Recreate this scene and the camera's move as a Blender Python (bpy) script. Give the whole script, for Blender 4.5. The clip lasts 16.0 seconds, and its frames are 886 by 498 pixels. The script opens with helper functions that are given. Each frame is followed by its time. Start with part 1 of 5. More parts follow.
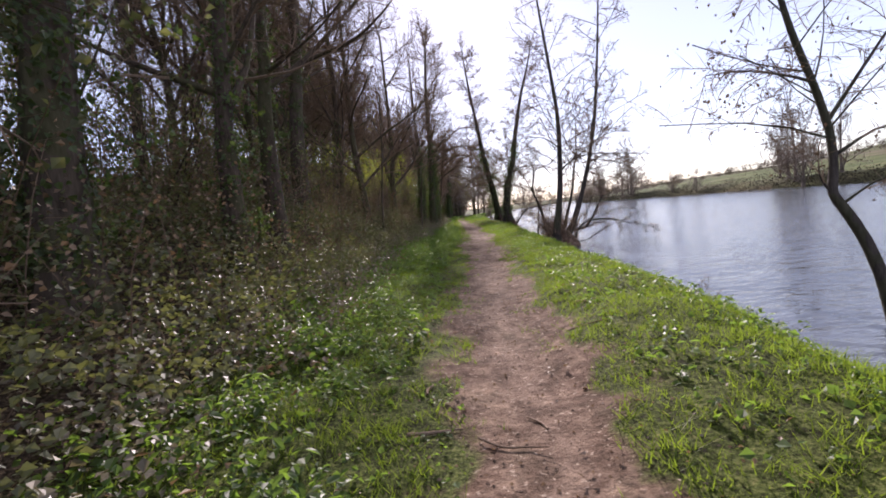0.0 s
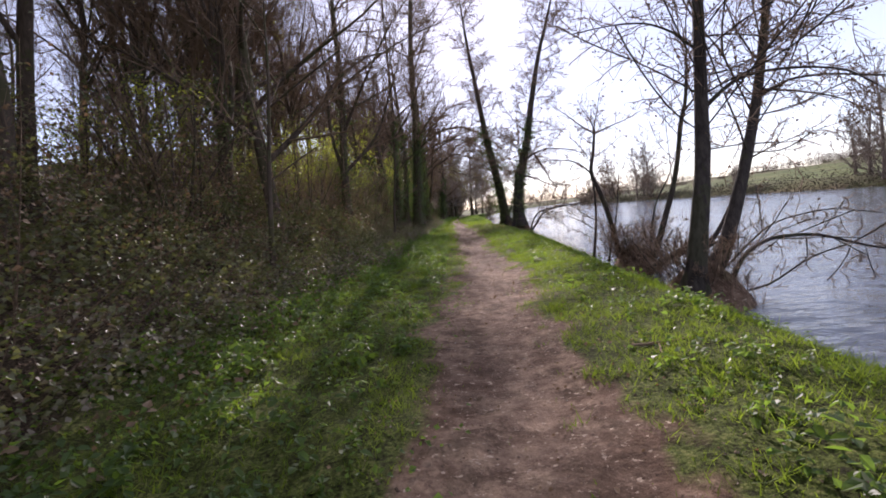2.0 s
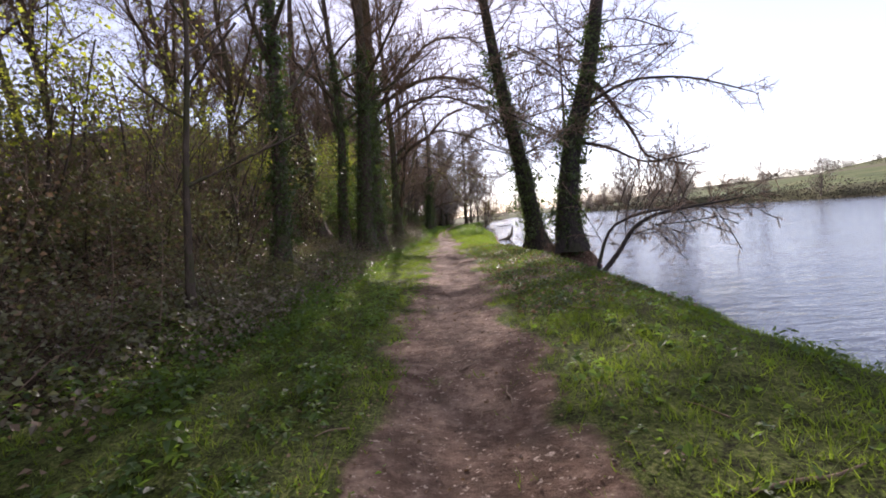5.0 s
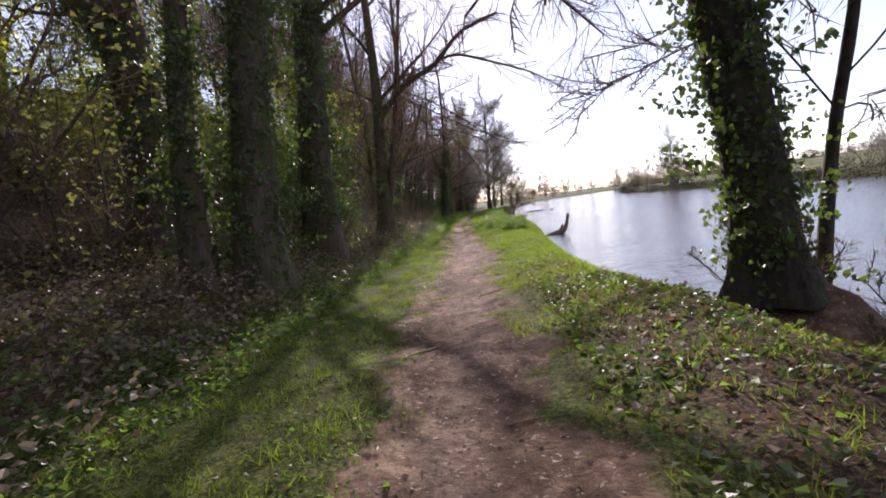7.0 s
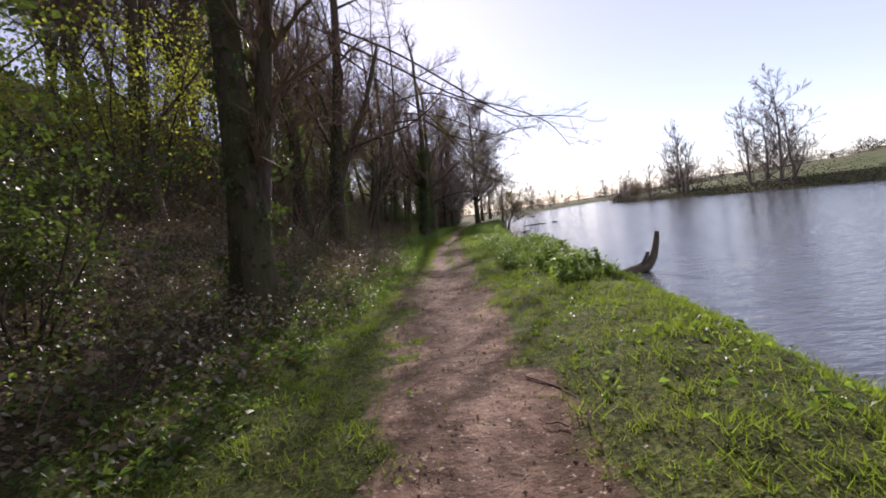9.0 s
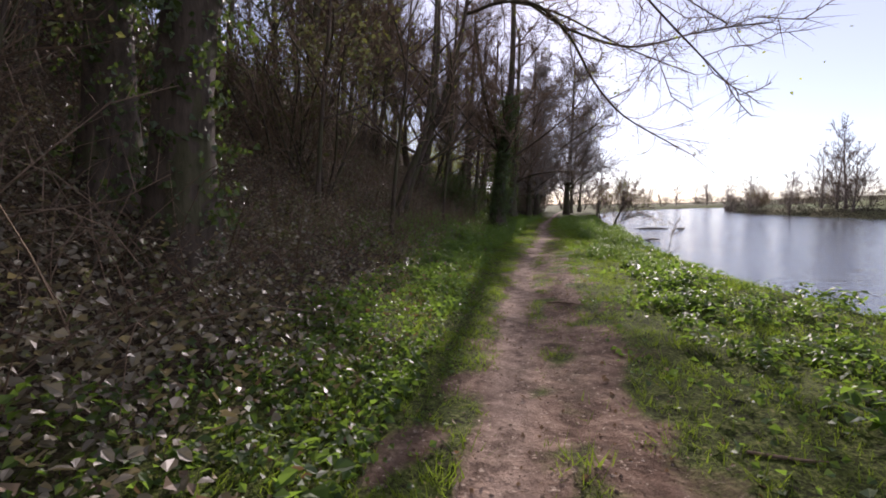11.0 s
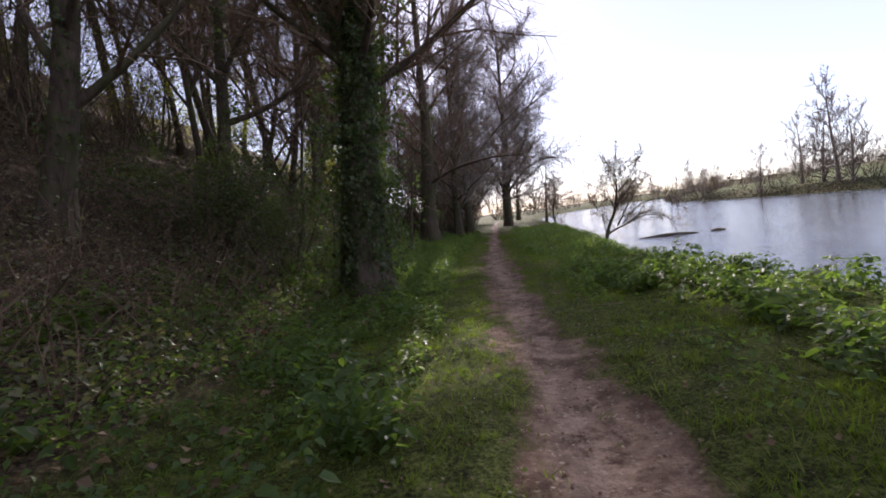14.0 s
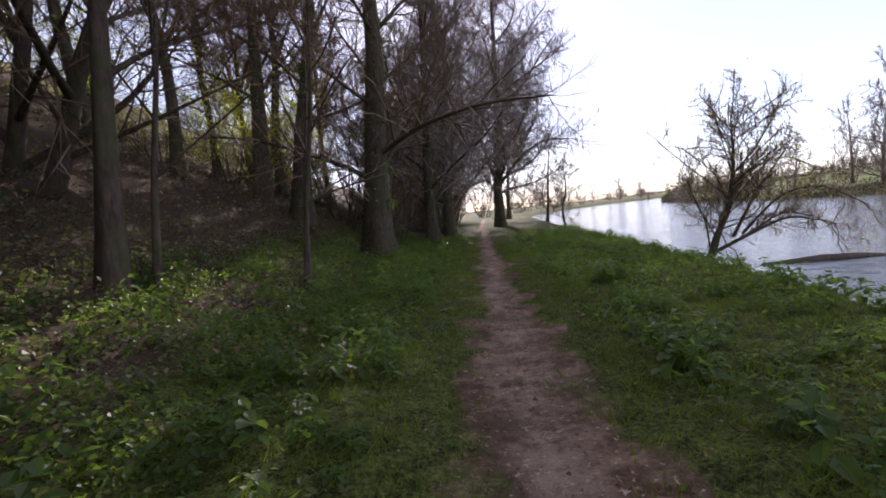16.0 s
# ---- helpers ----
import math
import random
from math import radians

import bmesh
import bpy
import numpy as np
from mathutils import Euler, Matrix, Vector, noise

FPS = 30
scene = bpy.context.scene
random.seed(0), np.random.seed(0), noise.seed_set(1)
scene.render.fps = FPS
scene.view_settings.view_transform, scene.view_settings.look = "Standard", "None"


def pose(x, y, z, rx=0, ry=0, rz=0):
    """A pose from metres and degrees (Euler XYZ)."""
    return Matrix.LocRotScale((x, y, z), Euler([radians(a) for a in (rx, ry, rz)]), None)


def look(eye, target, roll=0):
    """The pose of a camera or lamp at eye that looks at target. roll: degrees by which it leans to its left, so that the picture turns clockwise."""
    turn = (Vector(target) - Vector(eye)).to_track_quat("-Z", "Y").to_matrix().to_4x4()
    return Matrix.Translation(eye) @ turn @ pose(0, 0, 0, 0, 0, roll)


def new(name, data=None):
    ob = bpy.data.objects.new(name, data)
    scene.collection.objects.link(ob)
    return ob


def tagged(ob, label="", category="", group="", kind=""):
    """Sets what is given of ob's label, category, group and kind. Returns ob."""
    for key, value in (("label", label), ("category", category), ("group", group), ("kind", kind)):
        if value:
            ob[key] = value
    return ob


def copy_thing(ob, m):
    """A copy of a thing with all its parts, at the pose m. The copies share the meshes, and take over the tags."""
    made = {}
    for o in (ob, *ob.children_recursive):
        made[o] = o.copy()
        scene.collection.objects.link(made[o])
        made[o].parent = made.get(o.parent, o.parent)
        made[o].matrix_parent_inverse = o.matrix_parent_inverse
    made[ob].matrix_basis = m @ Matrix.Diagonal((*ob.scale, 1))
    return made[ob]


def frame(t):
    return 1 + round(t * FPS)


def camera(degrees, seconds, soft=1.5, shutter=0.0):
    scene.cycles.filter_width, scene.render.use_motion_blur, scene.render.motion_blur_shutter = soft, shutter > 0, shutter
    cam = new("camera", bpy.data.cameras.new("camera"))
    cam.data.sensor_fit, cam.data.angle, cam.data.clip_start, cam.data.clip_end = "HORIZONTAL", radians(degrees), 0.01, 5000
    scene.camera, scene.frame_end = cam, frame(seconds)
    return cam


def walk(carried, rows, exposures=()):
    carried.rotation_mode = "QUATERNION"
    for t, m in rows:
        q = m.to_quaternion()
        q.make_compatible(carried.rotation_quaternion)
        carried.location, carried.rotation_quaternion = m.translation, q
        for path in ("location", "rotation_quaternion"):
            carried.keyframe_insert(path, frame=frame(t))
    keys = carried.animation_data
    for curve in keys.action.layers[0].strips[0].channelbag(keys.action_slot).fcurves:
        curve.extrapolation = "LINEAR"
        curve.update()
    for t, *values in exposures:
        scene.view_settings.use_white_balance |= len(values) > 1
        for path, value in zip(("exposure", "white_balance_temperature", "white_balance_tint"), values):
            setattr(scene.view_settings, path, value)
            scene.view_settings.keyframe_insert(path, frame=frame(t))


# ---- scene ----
cam = camera(83.0, 16.0, soft=1.8)
PATH = [
    (0, (0.0, 0.0, 1.1), (-0.08, 1.994, 0.962), -7.2),
    (0.5, (0.058, 2.765, 1.1), (0.005, 4.757, 0.927), -8.1),
    (1, (0.134, 5.633, 1.1), (0.099, 7.627, 0.956), -6.2),
    (1.5, (0.188, 8.522, 1.1), (0.103, 10.512, 0.917), -6.7),
    (2, (0.263, 11.433, 1.1), (0.196, 13.427, 0.96), -6.5),
    (2.5, (0.32, 14.239, 1.1), (0.341, 16.236, 0.988), -7.3),
    (3, (0.48, 17.051, 1.1), (0.432, 19.046, 0.968), -5.8),
    (3.5, (0.542, 19.693, 1.1), (0.492, 21.689, 0.986), -5.3),
    (6, (0.773, 33.642, 1.1), (0.711, 35.638, 0.987), -7.6),
    (6.5, (0.731, 36.541, 1.1), (0.505, 38.52, 0.927), -4.8),
    (7, (0.691, 39.385, 1.1), (0.563, 41.374, 0.936), -6.9),
    (7.5, (0.632, 42.117, 1.1), (0.417, 44.097, 0.919), -6.9),
    (8, (0.599, 44.856, 1.1), (0.475, 46.846, 0.942), -7.1),
    (10.5, (0.17, 59.022, 1.1), (0.128, 61.019, 1.0), -8.4),
    (11, (0.013, 62.179, 1.1), (-0.341, 64.14, 0.932), -0.6),
    (11.5, (-0.228, 65.17, 1.1), (-0.462, 67.15, 0.948), -12.2),
    (12, (-0.205, 68.051, 1.1), (-0.198, 70.048, 0.99), -11.3),
    (12.5, (-0.169, 70.743, 1.1), (-0.206, 72.736, 0.943), -7.4),
    (13, (-0.136, 73.465, 1.1), (-0.238, 75.456, 0.937), -7.9),
    (13.5, (-0.077, 76.286, 1.1), (-0.209, 78.277, 0.973), -5.1),
    (14, (-0.082, 79.102, 1.1), (-0.175, 81.097, 0.992), -7.1),
    (14.5, (-0.108, 81.756, 1.1), (-0.265, 83.746, 0.983), -11.2),
    (15, (0.026, 84.42, 1.1), (0.161, 86.411, 0.957), -11.5),
    (15.5, (0.166, 86.99, 1.1), (0.141, 88.986, 0.976), -7.1),
    (16, (0.243, 89.555, 1.1), (0.217, 91.551, 0.97), -5.7),
]
walk(cam, [(t, look(eye, target, roll)) for t, eye, target, roll in PATH], exposures=[(0.0, 0.66, 6500, 28), (1.5, 0.70, 6500, 28), (3.7, 0.51, 6500, 28), (5.8, 1.02, 6500, 28), (6.4, 0.86, 6500, 28), (7.5, 0.63, 6500, 28), (8.2, 0.42, 6500, 28), (10.3, 0.40, 6500, 28), (11.6, 0.60, 6500, 28), (12.6, 1.00, 6500, 28), (13.1, 1.10, 6500, 28), (13.5, 0.88, 6500, 28), (14.2, 0.70, 6500, 28), (16.0, 0.78, 6500, 28)])

# ---- light ----
SUN_YAW, SUN_UP = 1.0, 24.0
world = bpy.data.worlds.new("sky_world")
scene.world = world
world.use_nodes = True
wn = world.node_tree.nodes
wl = world.node_tree.links
sky = wn.new("ShaderNodeTexSky")
sky.sky_type = "NISHITA"
sky.sun_disc = False
sky.sun_elevation = radians(SUN_UP)
sky.sun_rotation = radians(-SUN_YAW)
sky.dust_density = 0.15
sky.air_density = 0.75
sky.ozone_density = 1.6
wn["Background"].inputs["Strength"].default_value = 0.15
# thin spring haze over the whole sky
haze = wn.new("ShaderNodeMix")
haze.data_type = "RGBA"
haze.inputs["Factor"].default_value = 0.5
haze.inputs["B"].default_value = (4.1, 4.2, 4.35, 1)
wl.new(sky.outputs["Color"], haze.inputs["A"])
wl.new(haze.outputs["Result"], wn["Background"].inputs["Color"])
sun_data = bpy.data.lights.new("sun", "SUN")
sun_data.energy = 5.0
sun_data.angle = radians(0.6)
sun_data.color = (1.0, 0.94, 0.86)
sun = new("sun", sun_data)
toward = Vector((-math.sin(radians(SUN_YAW)) * math.cos(radians(SUN_UP)), math.cos(radians(SUN_YAW)) * math.cos(radians(SUN_UP)), math.sin(radians(SUN_UP))))
sun.matrix_world = look(toward * 100, (0, 0, 0))

# ---- materials ----


def material(name):
    m = bpy.data.materials.new(name)
    m.use_nodes = True
    nt = m.node_tree
    return m, nt, nt.nodes["Principled BSDF"], nt.nodes["Material Output"]


def node(nt, kind, **values):
    n = nt.nodes.new(kind)
    for key, v in values.items():
        n.inputs[key.replace("_", " ")].default_value = v
    return n


def ramp(nt, source, stops):
    r = nt.nodes.new("ShaderNodeValToRGB")
    el = r.color_ramp.elements
    while len(el) < len(stops):
        el.new(0.5)
    for e, (p, c) in zip(el, stops):
        e.position = p
        e.color = (*c, 1)
    nt.links.new(source, r.inputs["Fac"])
    return r.outputs["Color"]


def mixed(nt, fac, a, b, kind="MIX"):
    n = nt.nodes.new("ShaderNodeMix")
    n.data_type = "RGBA"
    n.blend_type = kind
    for sock, v in ((n.inputs["Factor"], fac), (n.inputs["A"], a), (n.inputs["B"], b)):
        if isinstance(v, (int, float)):
            sock.default_value = v
        elif isinstance(v, tuple):
            sock.default_value = (*v, 1)
        else:
            nt.links.new(v, sock)
    return n.outputs["Result"]


def noise_at(nt, scale, detail=4.0, rough=0.6, stretch=None):
    geo = nt.nodes.new("ShaderNodeNewGeometry")
    out = geo.outputs["Position"]
    if stretch:
        mp = nt.nodes.new("ShaderNodeMapping")
        mp.inputs["Scale"].default_value = stretch
        nt.links.new(out, mp.inputs["Vector"])
        out = mp.outputs["Vector"]
    n = node(nt, "ShaderNodeTexNoise", Scale=scale, Detail=detail, Roughness=rough)
    nt.links.new(out, n.inputs["Vector"])
    return n.outputs["Fac"]


def bump(nt, source, bsdf, strength, distance):
    b = node(nt, "ShaderNodeBump", Strength=strength, Distance=distance)
    nt.links.new(source, b.inputs["Height"])
    nt.links.new(b.outputs["Normal"], bsdf.inputs["Normal"])


def attribute(nt, name):
    a = nt.nodes.new("ShaderNodeAttribute")
    a.attribute_name = name
    return a.outputs["Fac"]


def maths(nt, op, a, b=0.0, c=None, clamp=False):
    n = nt.nodes.new("ShaderNodeMath")
    n.operation = op
    n.use_clamp = clamp
    for sock, v in zip(n.inputs, (a, b, c)):
        if v is None:
            continue
        if isinstance(v, (int, float)):
            sock.default_value = v
        else:
            nt.links.new(v, sock)
    return n.outputs[0]


def leaf_material(name, dark, light, through_colour, gloss=0.45, share=0.45, sheen=0.35, straw=None):
    """Thin foliage: each leaf its own shade, light comes through from behind."""
    m, nt, bsdf, out = material(name)
    geo = nt.nodes.new("ShaderNodeNewGeometry")
    col = ramp(nt, geo.outputs["Random Per Island"], [(0.0, dark), (0.55, tuple((a + b) / 2 for a, b in zip(dark, light))), (0.9, light), (1.0, straw or light)])
    patch = noise_at(nt, 1.5, 6.0, 0.7)
    patch = maths(nt, "MULTIPLY_ADD", patch, 2.4, -0.7, clamp=True)
    col = mixed(nt, maths(nt, "MULTIPLY", patch, 0.55), col, tuple(c * 0.5 for c in light))
    nt.links.new(col, bsdf.inputs["Base Color"])
    bsdf.inputs["Roughness"].default_value = gloss
    bsdf.inputs["Specular IOR Level"].default_value = sheen
    tr = nt.nodes.new("ShaderNodeBsdfTranslucent")
    tcol = mixed(nt, geo.outputs["Random Per Island"], tuple(c * 0.75 for c in through_colour), through_colour)
    nt.links.new(tcol, tr.inputs["Color"])
    mx = nt.nodes.new("ShaderNodeMixShader")
    mx.inputs["Fac"].default_value = share
    nt.links.new(bsdf.outputs[0], mx.inputs[1])
    nt.links.new(tr.outputs[0], mx.inputs[2])
    nt.links.new(mx.outputs[0], out.inputs["Surface"])
    return m


def bark_material(name, dark, light, moss=0.0, scale=14.0):
    m, nt, bsdf, _ = material(name)
    grain = noise_at(nt, scale, 6.0, 0.7, (1.0, 1.0, 0.22))
    blot = noise_at(nt, 1.7, 3.0)
    col = ramp(nt, grain, [(0.3, dark), (0.7, light)])
    if moss:
        col = mixed(nt, maths(nt, "MULTIPLY", maths(nt, "GREATER_THAN", blot, 0.52), moss), col, (0.07, 0.085, 0.025))
    else:
        col = mixed(nt, maths(nt, "MULTIPLY", blot, 0.5), col, tuple(c * 1.25 for c in light))
    nt.links.new(col, bsdf.inputs["Base Color"])
    bsdf.inputs["Roughness"].default_value = 0.9
    bsdf.inputs["Specular IOR Level"].default_value = 0.2
    bump(nt, grain, bsdf, 0.8, 0.02)
    return m


BARK = bark_material("bark", (0.04, 0.03, 0.022), (0.15, 0.115, 0.085), 0.4)
BARK_ALDER = bark_material("bark_alder", (0.02, 0.017, 0.015), (0.095, 0.08, 0.068), 0.25, 18.0)
TWIG = bark_material("twig_bark", (0.1, 0.068, 0.046), (0.29, 0.205, 0.14), 0.0, 30.0)
BRIAR = bark_material("briar_stem", (0.08, 0.05, 0.035), (0.2, 0.14, 0.09), 0.0, 30.0)
# far-bank twigs, greyed with aerial haze in their colour
HAZED_FARTWIG = bark_material("hazed_far_twig_bark", (0.11, 0.09, 0.075), (0.27, 0.22, 0.18), 0.0, 30.0)
# paled to grey: the air's haze over the great crowns, put into bark colour
HAZE_TWIG = bark_material("haze_twig_bark", (0.17, 0.145, 0.125), (0.36, 0.31, 0.27), 0.0, 30.0)
DRIFT = bark_material("driftwood", (0.05, 0.04, 0.03), (0.2, 0.17, 0.13), 0.0, 20.0)
GRASS = leaf_material("grass_blade", (0.032, 0.062, 0.012), (0.082, 0.13, 0.024), (0.29, 0.42, 0.035), 0.6, 0.5, 0.15, (0.34, 0.28, 0.13))
HERB = leaf_material("herb_leaf", (0.03, 0.062, 0.018), (0.082, 0.135, 0.04), (0.26, 0.43, 0.05), 0.5, 0.48, 0.42)
IVY = leaf_material("ivy_leaf", (0.024, 0.048, 0.014), (0.085, 0.115, 0.04), (0.18, 0.28, 0.04), 0.48, 0.3, 0.5)
BRAMBLE = leaf_material("bramble_leaf", (0.06, 0.075, 0.03), (0.2, 0.195, 0.1), (0.26, 0.28, 0.07), 0.54, 0.34, 0.45)
WITHERED = leaf_material("withered_bramble_leaf", (0.075, 0.06, 0.036), (0.3, 0.255, 0.17), (0.26, 0.22, 0.1), 0.48, 0.25, 0.55)
YOUNG = leaf_material("young_leaf", (0.13, 0.15, 0.02), (0.27, 0.27, 0.04), (0.56, 0.64, 0.07), 0.5, 0.68)
FARWOOD = leaf_material("far_wood", (0.06, 0.054, 0.042), (0.115, 0.1, 0.075), (0.11, 0.1, 0.065), 0.9, 0.15, 0.05)
DEAD = leaf_material("dead_leaf", (0.11, 0.07, 0.042), (0.34, 0.24, 0.15), (0.3, 0.18, 0.08), 0.6, 0.25)
CLOD = leaf_material("earth_clod", (0.07, 0.05, 0.035), (0.3, 0.22, 0.16), (0.1, 0.08, 0.05), 0.9, 0.0, 0.1, (0.45, 0.4, 0.34))
CATKIN = leaf_material("catkin", (0.06, 0.04, 0.03), (0.16, 0.11, 0.07), (0.2, 0.12, 0.05), 0.7, 0.2)


def ground_material():
    m, nt, bsdf, _ = material("ground_soil")
    rag = noise_at(nt, 2.6, 6.0, 0.65)
    fine = noise_at(nt, 38.0, 5.0, 0.7)
    mid = noise_at(nt, 7.0, 5.0, 0.65)
    wide = noise_at(nt, 1.3, 5.0, 0.6, (1.0, 0.45, 1.0))
    soil = ramp(nt, maths(nt, "MULTIPLY_ADD", mid, 0.55, maths(nt, "MULTIPLY", wide, 0.5)), [(0.42, (0.075, 0.046, 0.03)), (0.49, (0.135, 0.085, 0.058)), (0.55, (0.205, 0.138, 0.098)), (0.64, (0.32, 0.225, 0.155))])
    soil = mixed(nt, maths(nt, "MULTIPLY_ADD", fine, 3.5, -1.75, clamp=True), soil, (0.11, 0.072, 0.05))
    worn = maths(nt, "MULTIPLY", attribute(nt, "worn"), maths(nt, "MULTIPLY_ADD", mid, 1.6, -0.2, clamp=True))
    soil = mixed(nt, worn, soil, (0.4, 0.3, 0.23))
    spots = noise_at(nt, 4.2, 8.0, 0.75)
    soil = mixed(nt, maths(nt, "MULTIPLY_ADD", spots, 7.0, -3.5, clamp=True), soil, (0.085, 0.055, 0.038))
    # broad random darker blotches, longer along the path
    soil_mottle = noise_at(nt, 2.1, 7.0, 0.7, (1.0, 0.6, 1.0))
    soil = mixed(nt, maths(nt, "MULTIPLY_ADD", soil_mottle, 6.0, -3.1, clamp=True), soil, (0.105, 0.075, 0.05))
    crumbs = noise_at(nt, 26.0, 3.0, 0.6)
    soil = mixed(nt, maths(nt, "MULTIPLY_ADD", crumbs, 14.0, -8.6, clamp=True), soil, (0.42, 0.33, 0.25))
    blade = noise_at(nt, 40.0, 6.0, 0.75)
    turf = ramp(nt, maths(nt, "MULTIPLY_ADD", blade, 0.7, maths(nt, "MULTIPLY", mid, 0.3)), [(0.4, (0.014, 0.012, 0.006)), (0.48, (0.045, 0.055, 0.014)), (0.54, (0.085, 0.11, 0.025)), (0.62, (0.17, 0.16, 0.06))])
    litter = ramp(nt, fine, [(0.38, (0.025, 0.019, 0.013)), (0.5, (0.062, 0.044, 0.029)), (0.58, (0.11, 0.08, 0.052)), (0.66, (0.19, 0.145, 0.1))])
    crop = ramp(nt, noise_at(nt, 0.12, 5.0), [(0.35, (0.05, 0.07, 0.026)), (0.5, (0.085, 0.11, 0.036)), (0.65, (0.14, 0.145, 0.06))])
    tilth = ramp(nt, noise_at(nt, 0.1, 5.0), [(0.35, (0.085, 0.065, 0.045)), (0.65, (0.165, 0.125, 0.085))])
    field = mixed(nt, attribute(nt, "plough"), crop, tilth)
    edge = maths(nt, "MULTIPLY_ADD", rag, 1.3, -0.68)
    dirt = maths(nt, "MULTIPLY_ADD", maths(nt, "ADD", attribute(nt, "dirt"), edge), 3.0, -1.0, clamp=True)
    leaf = maths(nt, "MULTIPLY_ADD", maths(nt, "ADD", attribute(nt, "litter"), edge), 3.0, -1.0, clamp=True)
    col = mixed(nt, leaf, turf, litter)
    col = mixed(nt, dirt, col, soil)
    col = mixed(nt, attribute(nt, "field"), col, field)
    nt.links.new(col, bsdf.inputs["Base Color"])
    bsdf.inputs["Roughness"].default_value = 0.95
    bsdf.inputs["Specular IOR Level"].default_value = 0.08
    bump(nt, maths(nt, "MULTIPLY_ADD", rag, 2.2, maths(nt, "MULTIPLY_ADD", fine, 0.6, mid)), bsdf, 0.9, 0.026)
    return m


GROUND = ground_material()


def water_material():
    m, nt, bsdf, _ = material("river_water")
    bsdf.inputs["Base Color"].default_value = (0.1, 0.115, 0.13, 1)
    bsdf.inputs["Roughness"].default_value = 0.1
    bsdf.inputs["IOR"].default_value = 1.42
    small = noise_at(nt, 3.2, 4.0, 0.6, (0.55, 1.0, 1.0))
    big = noise_at(nt, 0.5, 2.0, 0.5, (0.5, 1.0, 1.0))
    bump(nt, maths(nt, "MULTIPLY_ADD", big, 1.6, small), bsdf, 0.8, 0.07)
    return m


WATER = water_material()

# ---- mesh helpers ----


def mesh_from(name, verts, faces, mat, smooth=False):
    """A mesh from an array of corners and an array of faces with one number of corners each."""
    verts, faces = np.asarray(verts, np.float32).reshape(-1, 3), np.asarray(faces, np.int32)
    me = bpy.data.meshes.new(name)
    n, k = faces.shape
    me.vertices.add(len(verts))
    me.vertices.foreach_set("co", verts.ravel())
    me.loops.add(n * k)
    me.loops.foreach_set("vertex_index", faces.ravel())
    me.polygons.add(n)
    me.polygons.foreach_set("loop_start", np.arange(0, n * k, k, dtype=np.int32))
    me.polygons.foreach_set("use_smooth", np.full(n, smooth))
    me.update(calc_edges=True)
    me.materials.append(mat)
    return me


def part(name, me, parent, label=""):
    ob = new(name, me)
    ob.parent = parent
    return tagged(ob, label) if label else ob


def tubes(segs, sides):
    """Tapered sticks, one for each row of start, end and two radii."""
    s = np.asarray(segs, float).reshape(-1, 8)
    a, b, ra, rb = s[:, :3], s[:, 3:6], s[:, 6], s[:, 7]
    d = b - a
    d /= np.linalg.norm(d, axis=1, keepdims=True) + 1e-9
    helper = np.where(np.abs(d[:, 2:3]) > 0.9, [[1.0, 0, 0]], [[0, 0, 1.0]])
    u = np.cross(d, helper)
    u /= np.linalg.norm(u, axis=1, keepdims=True) + 1e-9
    w = np.cross(d, u)
    ang = np.arange(sides) * 2 * np.pi / sides
    ring = u[:, None] * np.cos(ang)[None, :, None] + w[:, None] * np.sin(ang)[None, :, None]
    v = np.concatenate([a[:, None] + ring * ra[:, None, None], b[:, None] + ring * rb[:, None, None]], 1)
    i = np.arange(sides)
    quad = np.stack([i, (i + 1) % sides, (i + 1) % sides + sides, i + sides], 1)
    f = quad[None] + (np.arange(len(s)) * 2 * sides)[:, None, None]
    return v.reshape(-1, 3), f.reshape(-1, 4)


def needles(segs):
    """Fine twigs: three-sided, running out to a point."""
    s = np.asarray(segs, float).reshape(-1, 8)
    v, _ = tubes(s, 3)
    v = v.reshape(-1, 6, 3)[:, :3]
    v = np.concatenate([v, s[:, None, 3:6]], 1)
    f = np.array([(0, 1, 3), (1, 2, 3), (2, 0, 3)])[None] + (np.arange(len(s)) * 4)[:, None, None]
    return v.reshape(-1, 3), f.reshape(-1, 3)


def splinters(segs):
    """Hair-fine twigs: a sliver of bark each, running out to a point."""
    s = np.asarray(segs, float).reshape(-1, 8)
    v, _ = tubes(s, 2)
    v = np.concatenate([v.reshape(-1, 4, 3)[:, :2], s[:, None, 3:6]], 1)
    return v.reshape(-1, 3), np.arange(len(s) * 3).reshape(-1, 3)


def twig_mesh(name, thick, fine, mat, hair=False):
    """Branching twigs and their fine ends in one mesh."""
    v, f = tubes(thick, 3)
    f = np.concatenate([f[:, (0, 1, 2)], f[:, (0, 2, 3)]])
    if len(fine):
        w, g = splinters(fine) if hair else needles(fine)
        v, f = np.concatenate([v, w]), np.concatenate([f, g + len(v)])
    return mesh_from(name, v, f, mat)


